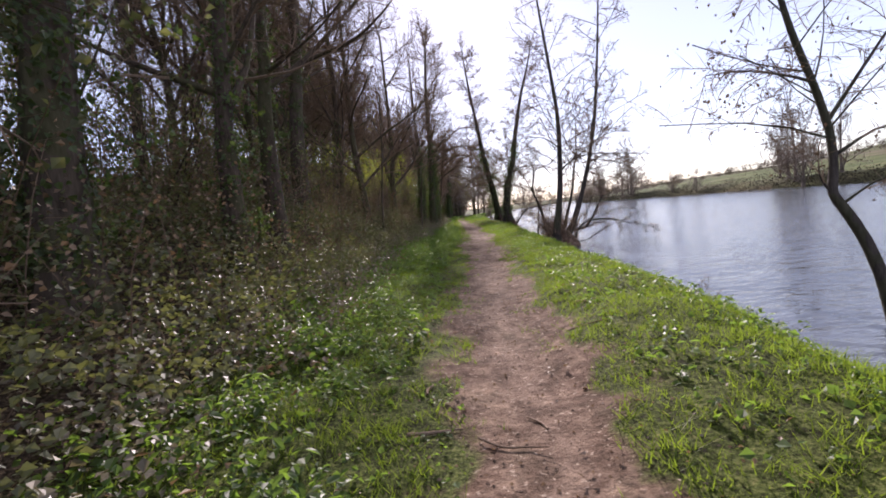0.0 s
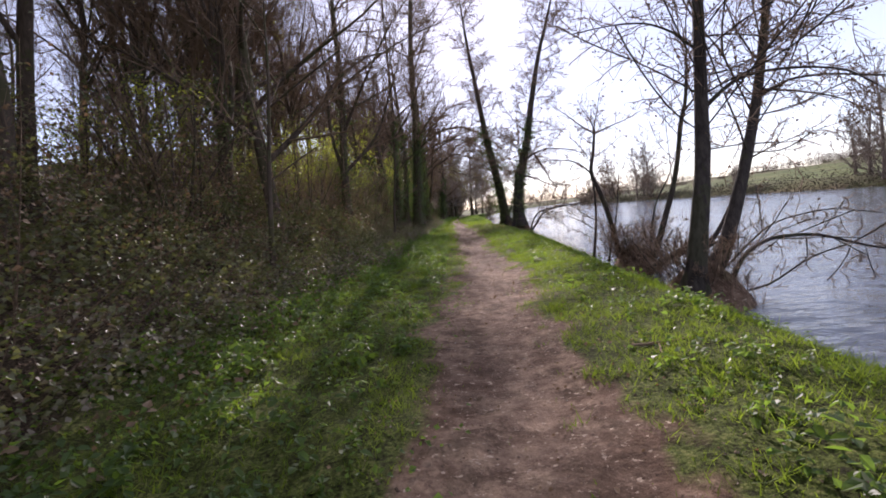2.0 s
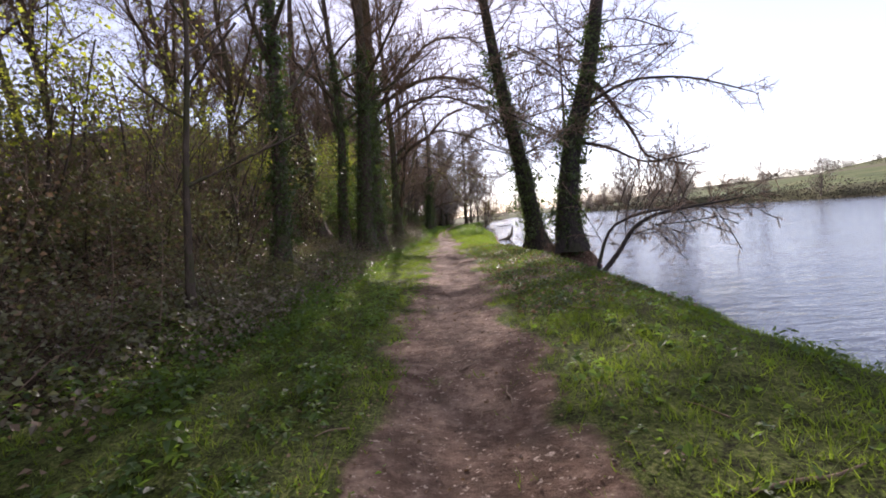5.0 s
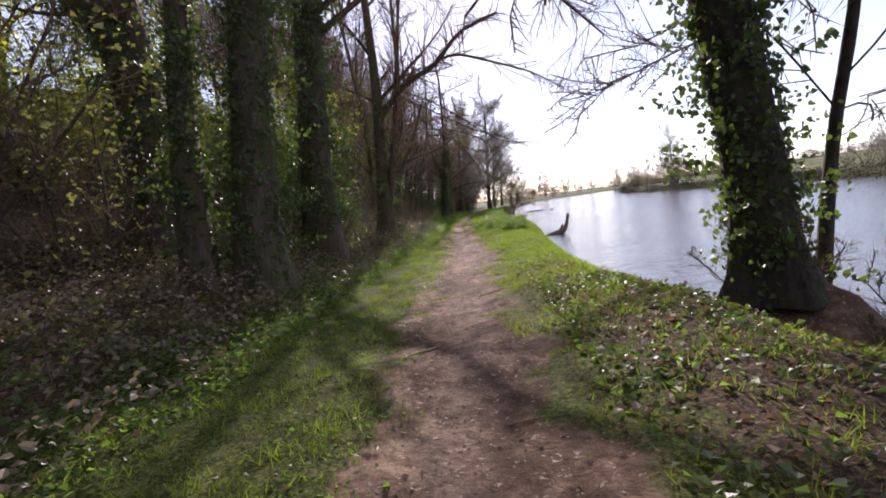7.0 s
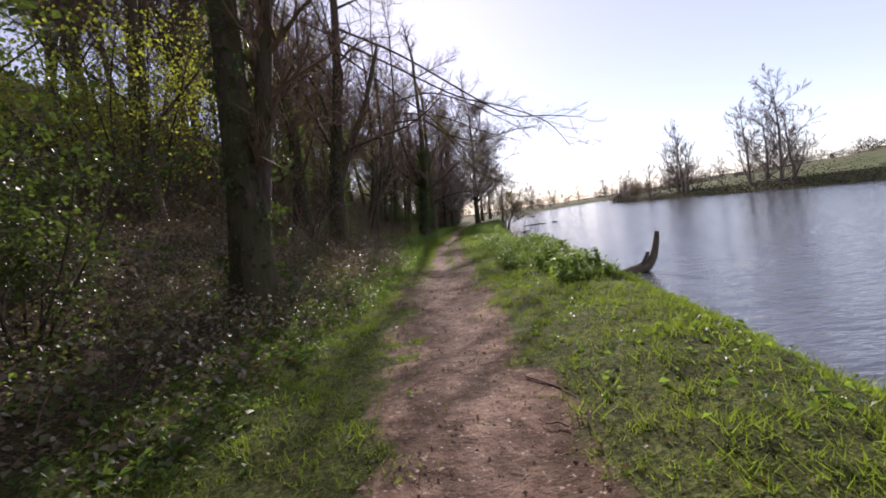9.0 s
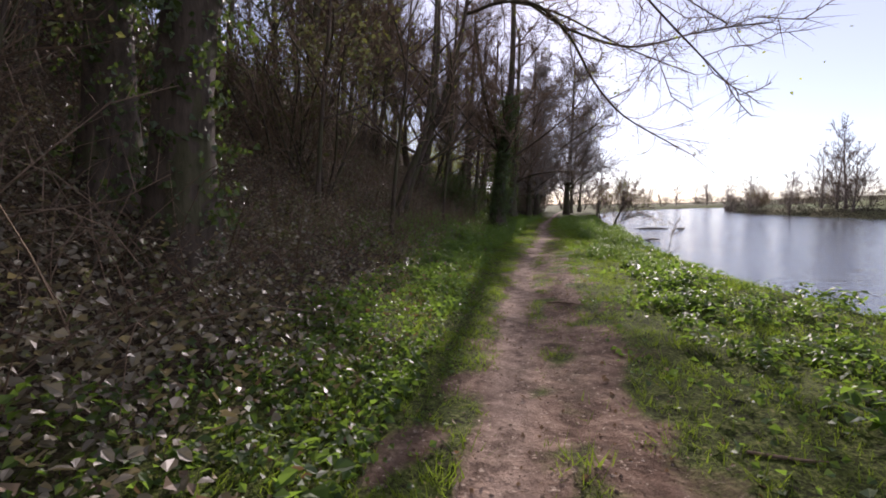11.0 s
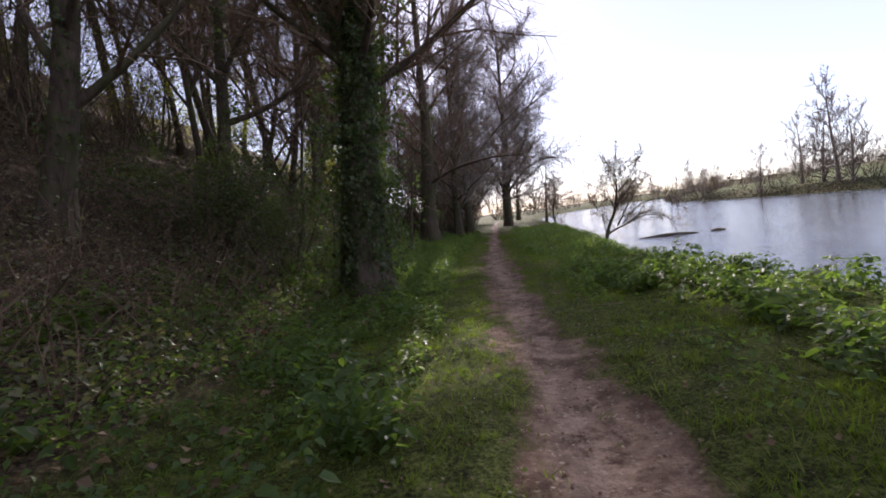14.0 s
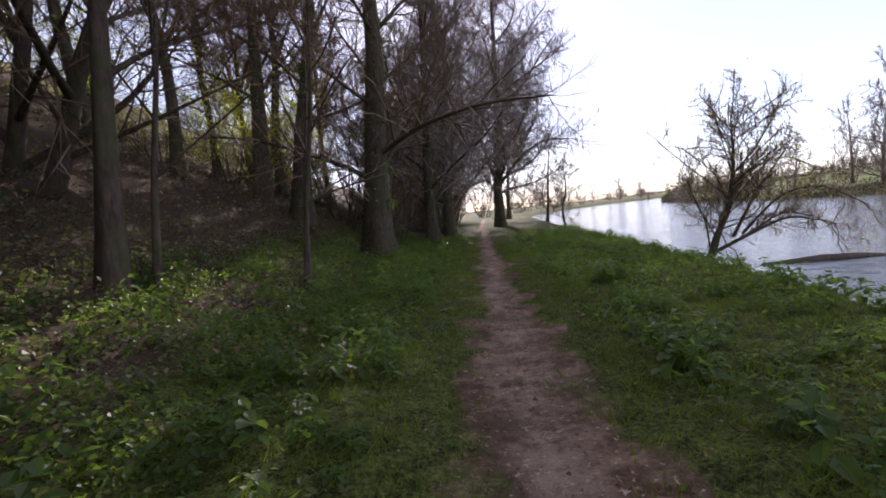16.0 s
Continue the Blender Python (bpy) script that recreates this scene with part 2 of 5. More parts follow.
def stem_mesh(name, pts, radii, mat, sides=12, flare=1.0, rough=0.1, seed=0, sub=4):
    """One continuous tapering stem through the given points, with an uneven, flared foot."""
    rng = np.random.default_rng(seed)
    pts, radii = np.asarray(pts, float), np.asarray(radii, float)
    t = np.linspace(0, len(pts) - 1, (len(pts) - 1) * sub + 1)
    p = np.stack([np.interp(t, np.arange(len(pts)), pts[:, k]) for k in range(3)], 1)
    for _ in range(2):
        p[1:-1] = (p[:-2] + 2 * p[1:-1] + p[2:]) / 4
    r = np.interp(t, np.arange(len(pts)), radii)
    ang = np.arange(sides) * 2 * np.pi / sides
    lobes = 1 + rough * (np.cos(3 * ang + rng.uniform(0, 6)) + 0.7 * np.cos(5 * ang + rng.uniform(0, 6)))
    verts = []
    for k, (c, rad) in enumerate(zip(p, r)):
        d = p[min(k + 1, len(p) - 1)] - p[max(k - 1, 0)]
        d /= np.linalg.norm(d) + 1e-9
        u = np.cross(d, (0.0, 1.0, 0.0))
        u /= np.linalg.norm(u) + 1e-9
        w = np.cross(u, d)
        foot = 1 + flare * math.exp(-3.5 * k / sub) * (0.5 + 0.5 * np.cos(4 * ang + seed))
        rr = rad * lobes * foot * (1 + rng.normal(0, rough * 0.35, sides))
        verts.append(c + u * (np.cos(ang) * rr)[:, None] + w * (np.sin(ang) * rr)[:, None])
    i = np.arange(sides)
    quad = np.stack([i, (i + 1) % sides, (i + 1) % sides + sides, i + sides], 1)
    faces = (quad[None] + (np.arange(len(p) - 1) * sides)[:, None, None]).reshape(-1, 4)
    return mesh_from(name, np.concatenate(verts), faces, mat, True), p, r


LEAF = np.array([(0, 0, 0), (0.42, 0.45, 0.13), (0, 1.0, -0.06), (-0.42, 0.45, 0.13)])
LEAF_FACES = np.array([(0, 1, 2), (0, 2, 3)])


LEAF6 = np.array([(0, 0, 0), (0.36, 0.28, 0.1), (0.27, 0.68, 0.06), (0, 1.0, -0.12), (-0.27, 0.68, 0.06), (-0.36, 0.28, 0.1)])
LEAF6_FACES = np.array([(0, 1, 2), (0, 2, 3), (0, 3, 4), (0, 4, 5)])


IVY_SHAPE = (np.array([(0, 0, 0), (0.5, 0.22, 0.08), (0.33, 0.6, 0.05), (0, 1.0, -0.1), (-0.33, 0.6, 0.05), (-0.5, 0.22, 0.08)]), LEAF6_FACES)


def leaves(name, at, size, mat, rng, droop=0.2, spread=1.0, face=None, wide=1.0, shape=LEAF, faces=LEAF_FACES):
    """Many small folded leaves at the given places; face: the way that each leaf's upper side looks."""
    at = np.asarray(at, float).reshape(-1, 3)
    n = len(at)
    if face is None:
        face = np.stack([rng.normal(0, 0.45 * spread, n), rng.normal(0, 0.45 * spread, n), np.full(n, 1.0)], 1)
    face = face / (np.linalg.norm(face, axis=1, keepdims=True) + 1e-9)
    ang = rng.uniform(0, 2 * np.pi, n)
    tip = np.stack([np.cos(ang), np.sin(ang), rng.normal(-droop, 0.25, n)], 1)
    tip -= face * (tip * face).sum(1, keepdims=True)
    tip /= np.linalg.norm(tip, axis=1, keepdims=True) + 1e-9
    side = np.cross(tip, face)
    s = np.asarray(size) * rng.uniform(0.6, 1.35, n)
    v = at[:, None] + s[:, None, None] * (side[:, None] * shape[None, :, :1] * wide + tip[:, None] * shape[None, :, 1:2] + face[:, None] * shape[None, :, 2:])
    f = faces[None] + (np.arange(n) * len(shape))[:, None, None]
    return mesh_from(name, v.reshape(-1, 3), f.reshape(-1, 3), mat)


# ---- lie of the land ----
def wave(x, y, scale, seed):
    """A smooth uneven field of about plus or minus one."""
    r = np.random.default_rng(seed)
    out = 0
    for k in range(7):
        a, ph, f = r.uniform(0, 6.28), r.uniform(0, 6.28), r.uniform(0.5, 1.6) / scale
        out = out + np.sin((x * math.cos(a) + y * math.sin(a)) * f * 6.28 + ph)
    return out / 3.2


WATER_Z = -0.65


def bend(y):
    return np.clip(np.asarray(y, float) - 130, 0, 400) ** 2 / 430


def path_x(y):
    return np.interp(y, (-10, 3, 12, 22, 36, 42, 52, 61, 68, 74, 80, 90, 97, 110, 140), (0.2, 0.27, 0.5, 0.75, 0.62, 0.55, 0.5, 0.05, -0.2, 0.0, 0.4, 0.52, 0.9, 1.8, 3.6)) + bend(y)


def crest_x(y):
    return np.interp(y, (-10, 3, 5, 10, 20, 28, 39, 44, 47, 50, 54, 63, 67, 71, 79, 84, 90, 95, 98, 110, 125, 140),
                     (2.2, 2.35, 2.6, 2.7, 2.85, 3.3, 3.4, 3.1, 2.6, 2.5, 2.75, 3.4, 3.8, 3.1, 3.3, 3.9, 3.7, 4.2, 4.7, 6.0, 7.6, 9.2)) + bend(y)


def verge_x(y):
    """Where the mown-short left verge ends and the rough growth begins."""
    return np.interp(y, (-10, 4, 12, 20, 24, 31, 37, 41, 50, 63, 67, 75, 85, 97, 140), (-1.2, -1.3, -1.6, -1.9, -1.2, -1.7, -1.4, -1.5, -1.4, -1.0, -1.1, -1.3, -1.5, -1.4, 0.5)) + bend(y)


def far_x(y):
    return 34.0 + 0.018 * np.asarray(y, float) + bend(y) * 1.05


def height(x, y):
    x, y = np.asarray(x, float), np.asarray(y, float)
    u, e, vx, fx = x - path_x(y), crest_x(y), verge_x(y), far_x(y)
    z = 0.03 * wave(x, y, 1.6, 1) + 0.015 * wave(x, y, 0.5, 2)
    z = z - 0.05 * np.exp(-(u / 0.45) ** 2)
    # near bank: gentle crown, rounded edge, then down under the water
    t = np.clip((x - (e - 0.5)) / 2.2, 0, 1)
    z = z + 0.05 * np.exp(-((x - e + 0.9) / 0.7) ** 2) - 2.0 * t**1.5
    # earth held by the roots of the trees at the water's edge
    for mx, my, mz, mr in ((3.72, 18.75, 0.02, 0.85), (4.1, 22.6, -0.02, 0.75), (3.75, 44.2, 0.05, 0.9), (4.2, 42.2, 0.05, 0.9)):
        z = np.maximum(z, mz - 1.1 * ((x - mx) ** 2 + (y - my) ** 2) / mr**2)
    # left: the rise into the wood, and the hill that grows further on
    hill = np.interp(y, (0, 40, 62, 76, 100, 140, 172), (0.22, 0.16, 0.34, 0.6, 0.6, 0.5, 0.01))
    d = np.clip(vx - 0.2 - x, 0, None)
    rise = 0.26 * np.minimum(d, 4.0) * np.interp(y, (135, 170), (1, 0.2)) + hill * np.clip(d - 2.5, 0, 20)
    z = z + rise * (1 + 0.03 * wave(x, y, 6.0, 3)) + 0.06 * np.minimum(d, 1) * wave(x, y, 0.9, 4)
    # far bank, fields and distant hills
    q = x - fx
    z = np.where(q > -3, np.clip(-2.0 + (q + 3) * 0.75, -2, 0.35) + 0.012 * np.clip(q, 0, 60) + np.interp(y, (120, 330), (0.034, 0.014)) * np.clip(q - 9, 0, 130) + 0.05 * wave(x, y, 7, 5), z)
    out = np.hypot(x, y - 40)
    ridge = (3 + 9 * np.clip((x / (np.abs(y) + 60) - 0.25) / 0.4, 0, 1)) * np.clip((out - 180) / 420, 0, 1) ** 1.3 * (0.75 + 0.3 * wave(x, y, 420, 6))
    z = z + np.where((q > 20) | (x < -40) | (y < -150), ridge, ridge * np.clip((y - 420) / 200, 0, 1))
    return z


def grid_axis(*runs):
    return np.unique(np.concatenate([np.arange(a, b, s) for a, b, s in runs]).round(4))


gx = grid_axis((-2400, -200, 200), (-200, -40, 20), (-40, -10, 1.5), (-10, -3.2, 0.4), (-3.2, -1.6, 0.3), (-1.6, 2.6, 0.14), (2.6, 5.6, 0.24), (5.6, 12, 0.5), (12, 60, 1.5), (60, 200, 10), (200, 2401, 100))
gy = grid_axis((-1200, -100, 100), (-100, -4, 6), (-4, 112, 0.3), (112, 160, 1.0), (160, 400, 5), (400, 1000, 30), (1000, 2801, 150))
XX, YY = np.meshgrid(gx, gy)
ZZ = height(XX, YY)
nx, ny = len(gx), len(gy)
ids = np.arange(nx * ny).reshape(ny, nx)
quads = np.stack([ids[:-1, :-1], ids[:-1, 1:], ids[1:, 1:], ids[1:, :-1]], -1).reshape(-1, 4)
ground_mesh = mesh_from("ground", np.stack([XX, YY, ZZ], -1).reshape(-1, 3), quads, GROUND, True)


def dirt_at(x, y):
    """How bare the earth is: the trodden line, wider to one side or the other, its ragged edges and worn patches beside it."""
    left = np.interp(y, (0, 12, 17, 22, 36, 42, 47, 52, 60, 64, 68, 72, 76, 84, 90, 97, 112), (0.5, 0.44, 0.64, 0.48, 0.5, 0.46, 0.58, 0.48, 0.65, 0.55, 0.34, 0.24, 0.34, 0.4, 0.4, 0.34, 0.18))
    right = np.interp(y, (0, 12, 18, 23, 36, 41, 47, 56, 61, 66, 70, 74, 80, 84, 90, 97, 112), (0.46, 0.5, 0.54, 0.46, 0.68, 0.62, 0.46, 0.54, 0.7, 0.8, 0.92, 0.62, 0.5, 0.26, 0.48, 0.34, 0.18))
    v = x - path_x(y) - 0.07 * wave(x * 0, y, 3.0, 61)
    u = np.where(v < 0, -v - left, v - right) - 0.14 * wave(x, y, 1.1, 62) - 0.1 * wave(x, y, 0.45, 63)
    side = 0.35 + 0.4 * wave(x, y, 0.9, 64) + 0.25 * wave(x, y, 0.35, 65)
    bare = np.maximum(np.clip(0.5 - u / 0.22, 0, 1), np.clip(side, 0, 0.8) * np.clip(1.0 - u / 0.4, 0, 1) * (u > 0))
    # further on only a narrow line stays bare, with grass creeping in on both sides of it
    late = np.interp(y, (59, 63, 80, 86), (0, 1, 1, 0.45))
    line = np.exp(-((v / 0.2) ** 4))
    patchy = np.clip(0.7 + 0.6 * wave(x, y, 0.6, 68) + 0.4 * wave(x, y, 0.25, 69) + 0.45 * np.clip(v, -0.5, 0.7), 0, 1)
    return bare * (1 - late) + np.maximum(line, bare * patchy) * late


dirt_w = dirt_at(XX, YY)
dirt_w = np.maximum(dirt_w, np.clip((XX - crest_x(YY) + 0.1) / 0.5, 0, 1) * 0.8 * (YY < 118))
litter_shade_w = np.clip((verge_x(YY) - XX) / 1.2, 0, 1) * np.clip((165 - YY) / 20, 0, 1)
# brown litter under the bank trees, spread further to carry their crowns' shade
litter_shade_w = np.maximum(litter_shade_w, np.clip((XX - path_x(YY) - 0.75) / 0.5, 0, 1) * np.clip(1.3 - np.abs(YY - 39.5) / 7, 0, 0.85))
plough_w = np.clip((XX - far_x(YY) - 48 - 12 * wave(XX, YY, 60, 67)) / 8, 0, 1) * np.interp(YY, (150, 300), (1, 0.4))
plough_w = np.maximum(plough_w, np.clip(0.8 - (XX - far_x(YY)) / 4, 0, 0.35))
field_w = ((XX > far_x(YY) - 2) | (XX < -60) | (YY > 440)) * 1.0
worn_w = np.exp(-(((XX - path_x(YY) - 0.06 * wave(XX * 0, YY, 2.2, 66)) / 0.17) ** 2)) * np.interp(YY, (-5, 30, 44, 58, 64, 120), (0.35, 0.15, 0.5, 0.4, 0.9, 0.9))
for key, w in (("worn", worn_w), ("plough", plough_w), ("dirt", dirt_w), ("litter", litter_shade_w), ("field", field_w)):
    ground_mesh.attributes.new(key, "FLOAT", "POINT").data.foreach_set("value", w.astype(np.float32).ravel())
tagged(new("ground", ground_mesh), "trodden earth river bank with grass verges and wooded rise", "ground", kind="structure")

wx, wy = grid_axis((-60, 20, 8), (20, 700, 40)), grid_axis((-300, 0, 60), (0, 200, 10), (200, 900, 50))
WX, WY = np.meshgrid(wx, wy)
wid = np.arange(WX.size).reshape(WX.shape)
water_mesh = mesh_from("water", np.stack([WX, WY, WX * 0 + WATER_Z], -1).reshape(-1, 3), np.stack([wid[:-1, :-1], wid[:-1, 1:], wid[1:, 1:], wid[1:, :-1]], -1).reshape(-1, 4), WATER)
tagged(new("water", water_mesh), "wide rippled grey-blue river reflecting a bright sky", "river", kind="structure")

# ---- trees ----


def grow(rnd, p, d, length, r, level, spec, out, tips, side):
    """A wandering limb with its side twigs: rows of start, end and radii for each level. side: how many twigs a limb bears, and
    how many fine ends a twig."""
    n = (0, max(3, int(length / spec["step"])), spec.get("bits", 3), 1)[level]
    step = length / n
    wander, lift, thin = spec["wander"][level], spec["lift"][level], spec["thin"][level]
    line, ways = [(*p, r)], [d.copy()]
    for k in range(n):
        d = d + Vector((rnd.gauss(0, wander), rnd.gauss(0, wander), rnd.gauss(0, wander) + lift))
        d.normalize()
        q = p + d * step
        r1, r2 = r * (1 - 0.8 * k / n), r * (1 - 0.8 * (k + 1) / n)
        out.setdefault(level, []).append((*p, *q, max(r1, thin), max(r2, thin * 0.75)))
        line.append((*q, max(r2, thin)))
        ways.append(d.copy())
        p = q
    tips.append((*p, level))
    if level < 3:
        many = side[level - 1]
        for m in range(many):
            f = spec["bare"] + (1 - spec["bare"]) * (m + rnd.random()) / many
            k = min(n - 1, int(f * n))
            a, b = Vector(line[k][:3]), Vector(line[k + 1][:3])
            way = ways[k + 1]
            off = Vector((rnd.gauss(0, 1), rnd.gauss(0, 1), rnd.gauss(0, 0.6)))
            off = (off - way * off.dot(way)).normalized()
            t = radians(rnd.uniform(*spec["angle"]))
            grow(rnd, a.lerp(b, f * n - k), way * math.cos(t) + off * math.sin(t), length * spec["ratio"][level] * rnd.uniform(0.6, 1.2) * (1 - 0.45 * f), line[k][3] * 0.5, level + 1, spec, out, tips, side)
    return line


BROAD = dict(girth=0.016, thin=(0, 0.016, 0.0095, 0.0065), step=0.5, wander=(0, 0.13, 0.16, 0.2), lift=(0, 0.035, 0.03, 0.01), bare=0.12, angle=(28, 66), ratio=(0, 0.5, 0.75))
WOODLAND = dict(BROAD, angle=(32, 74), thin=(0, 0.021, 0.013, 0.011), ratio=(0, 0.5, 0.9))
DISTANT = dict(BROAD, thin=(0, 0.04, 0.024, 0.02), ratio=(0, 0.55, 1.0))
BUDDING = dict(BROAD, bits=4, thin=(0, 0.012, 0.0075, 0.005), wander=(0, 0.2, 0.32, 0.35), lift=(0, 0.05, 0.1, 0.12), angle=(25, 70), ratio=(0, 0.5, 0.45))
ALDER = dict(girth=0.0058, thin=(0, 0.012, 0.0085, 0.006), step=0.3, wander=(0, 0.2, 0.22, 0.2), lift=(0, -0.01, 0.02, 0.0), bare=0.1, angle=(35, 75), ratio=(0, 0.5, 0.5))
CONE = dict(ALDER, girth=0.01, thin=(0, 0.016, 0.0105, 0.008), wander=(0, 0.17, 0.3, 0.3), lift=(0, 0.0, 0.02, 0.0), angle=(45, 85))
SHRUB = dict(girth=0.014, thin=(0, 0.011, 0.0075, 0.006), step=0.4, wander=(0, 0.14, 0.2, 0.22), lift=(0, 0.05, 0.02, 0.0), bare=0.1, angle=(25, 65), ratio=(0, 0.5, 0.7))
WIRY = dict(girth=0.007, bits=4, thin=(0, 0.008, 0.0055, 0.004), step=0.25, wander=(0, 0.22, 0.28, 0.28), lift=(0, 0.01, 0.0, -0.1), bare=0.1, angle=(30, 75), ratio=(0, 0.5, 0.6))
HANGING = dict(girth=0.012, thin=(0, 0.009, 0.007, 0.006), step=0.4, wander=(0, 0.14, 0.18, 0.2), lift=(0, -0.02, -0.12, -0.3), bare=0.1, angle=(35, 75), ratio=(0, 0.5, 0.7))


def tree(name, seed, stem, radii, spec, twigs, label, category="tree", bark=None, twig=None, arms=(), ivy=0, ivy_top=4.0, ivy_puff=0.1, young=0, catkins=0, start=0.3, length=3.5, limbs=9, sides=12, flare=0.8, group="", ivy_size=0.06, leaf_size=0.05, away=None, far=False, hair=False, catkin_size=0.045):
    """A tree whose foot stands at the first point of its stem. twigs: rows for the two finer levels; arms: great limbs of its own,
    as points and a thickness; away: the side to which the limbs reach most."""
    rnd = random.Random(seed)
    rng = np.random.default_rng(seed)
    foot = Vector(stem[0])
    root = new(name)
    root.location = foot
    me, line, rad = stem_mesh(name + "_trunk", [tuple(Vector(p) - foot) for p in stem], radii, bark or BARK, sides, flare, 0.07, seed)
    trunk = part("trunk", me, root)
    out, tips = {}, []
    cut = int(start * (len(line) - 1))
    share = len(arms) * 2 + limbs + 1
    bear = (max(3, round(twigs[0] / share / 3)), max(2, round(twigs[1] / share / max(3, twigs[0] / share / 3))))

    def limb_part(rows):
        if far:
            return
        rows = np.array(rows)
        me, _, _ = stem_mesh(name + "_limb", rows[:, :3], rows[:, 3], bark or BARK, 5, 0.2, 0.04, seed, 1)
        part("limb", me, root)

    for k in range(limbs + 1):
        last = k == limbs
        i = len(line) - 1 if last else min(len(line) - 2, cut + int((len(line) - cut) * (k + rnd.random()) / limbs))
        d = Vector(line[min(i + 1, len(line) - 1)] - line[max(i - 1, 0)]).normalized()
        a, b = k * 2.4 + rnd.uniform(-0.6, 0.6), radians(rnd.uniform(*spec["angle"]))
        u = d.orthogonal().normalized()
        side = u * math.cos(a) + d.cross(u) * math.sin(a)
        if away:
            side = (side + Vector(away)).normalized()
        way = d if last else d * math.cos(b) + side * math.sin(b)
        reach = length * (1.15 - 0.6 * (i - cut) / max(1, len(line) - cut)) * rnd.uniform(0.65, 1.15)
        limb_part(grow(rnd, Vector(line[i]), way, reach, rad[i] if last else min(rad[i] * 0.55, spec["girth"] * reach), 1, spec, out, tips, bear))
    for pts, thick in arms:
        pts = np.array([tuple(Vector(p) - foot) for p in pts])
        own = np.linspace(thick, thick * 0.3, len(pts))
        me, al, ar = stem_mesh(name + "_limb", pts, own, bark or BARK, 7, 0.3, 0.05, seed)
        part("limb", me, root)
        for i in range(2, len(al)):
            d = Vector(al[i] - al[i - 1]).normalized()
            for _ in range(max(1, round(2 * bear[0] / len(al)))):
                off = Vector((rnd.gauss(0, 1), rnd.gauss(0, 0.7), rnd.gauss(0, 0.7)))
                grow(rnd, Vector(al[i]), (d + off * 0.6).normalized(), length * rnd.uniform(0.14, 0.42), ar[i] * 0.5, 2, spec, out, tips, bear)
    small = [s for lv in ((1, 2) if far else (2,)) for s in out.get(lv, ())]
    crown = tagged(part("crown", twig_mesh(name + "_crown", small, out.get(3, ()), twig or TWIG, hair), root, "bare thin twigs"), kind="stuff")
    if ivy:
        n = ivy
        h = rng.uniform(0, 1, n) ** 1.1 * ivy_top
        cum = np.concatenate([[0], np.cumsum(np.linalg.norm(np.diff(line, axis=0), axis=1))])
        c = np.stack([np.interp(h, cum, line[:, k]) for k in range(3)], 1)
        rr = np.interp(h, cum, rad)
        a = rng.uniform(0, 6.28, n)
        way = np.stack([np.cos(a), np.sin(a), rng.normal(0, 0.3, n)], 1)
        # most leaves hug the bark, the rest sit on short leafy shoots
        shoots = max(8, n // 45)
        pick = rng.integers(0, shoots, n)
        sprig = rng.uniform(0, 1, n) < 0.45
        h0, a0 = rng.uniform(0.05, 1, shoots)[pick] * ivy_top, rng.uniform(0, 6.28, shoots)[pick]
        f = rng.uniform(0.1, 1, n) * rng.uniform(0.6, 1.6, shoots)[pick]
        c0 = np.stack([np.interp(h0, cum, line[:, k]) for k in range(3)], 1)
        out0 = np.stack([np.cos(a0), np.sin(a0), rng.uniform(-0.3, 0.6, shoots)[pick]], 1)
        near = c + way * (rr + 0.01 + np.abs(rng.normal(0, 0.03, n)) * (1 + 1.2 * (np.sin(h * 2.3 + a * 2 + seed) > 0.2)))[:, None]
        there = c0 + out0 * (np.interp(h0, cum, rad) + 2.6 * ivy_puff * f)[:, None] + rng.normal(0, 0.05, (n, 3))
        at = np.where(sprig[:, None], there, near)
        tagged(part("ivy", leaves(name + "_ivy", at, ivy_size, IVY, rng, 0.8, 1.0, way + rng.normal(0, 0.45, (n, 3)), 1.0, *(IVY_SHAPE if sides > 6 else (LEAF, LEAF_FACES))), trunk, "glossy dark green ivy leaves"), kind="stuff")
    ends = np.array([t[:3] for t in tips if t[3] >= 2] or [t[:3] for t in tips])
    if young:
        at = ends[rng.integers(0, len(ends), young)] + rng.normal(0, 0.12, (young, 3))
        tagged(part("young_leaves", leaves(name + "_young", at, leaf_size, YOUNG, rng, 0.2, 2.0), crown, "fresh yellow-green spring leaves"), kind="stuff")
    if catkins:
        at = ends[rng.integers(0, len(ends), catkins)] + rng.normal(0, 0.05, (catkins, 3))
        tagged(part("cone_cluster", leaves(name + "_catkins", at, catkin_size, CATKIN, rng, 1.5, 3.0, None, 0.8), crown, "small brown hanging catkins and cones"), kind="stuff")
    return tagged(root, label, category, group)


def on_ground(x, y, sink=0.1):
    return (x, y, float(height(x, y)) - sink)


def stem_to(x, y, *rest, sink=0.1):
    """A stem from the ground through the given points."""
    return [on_ground(x, y, sink), *rest]

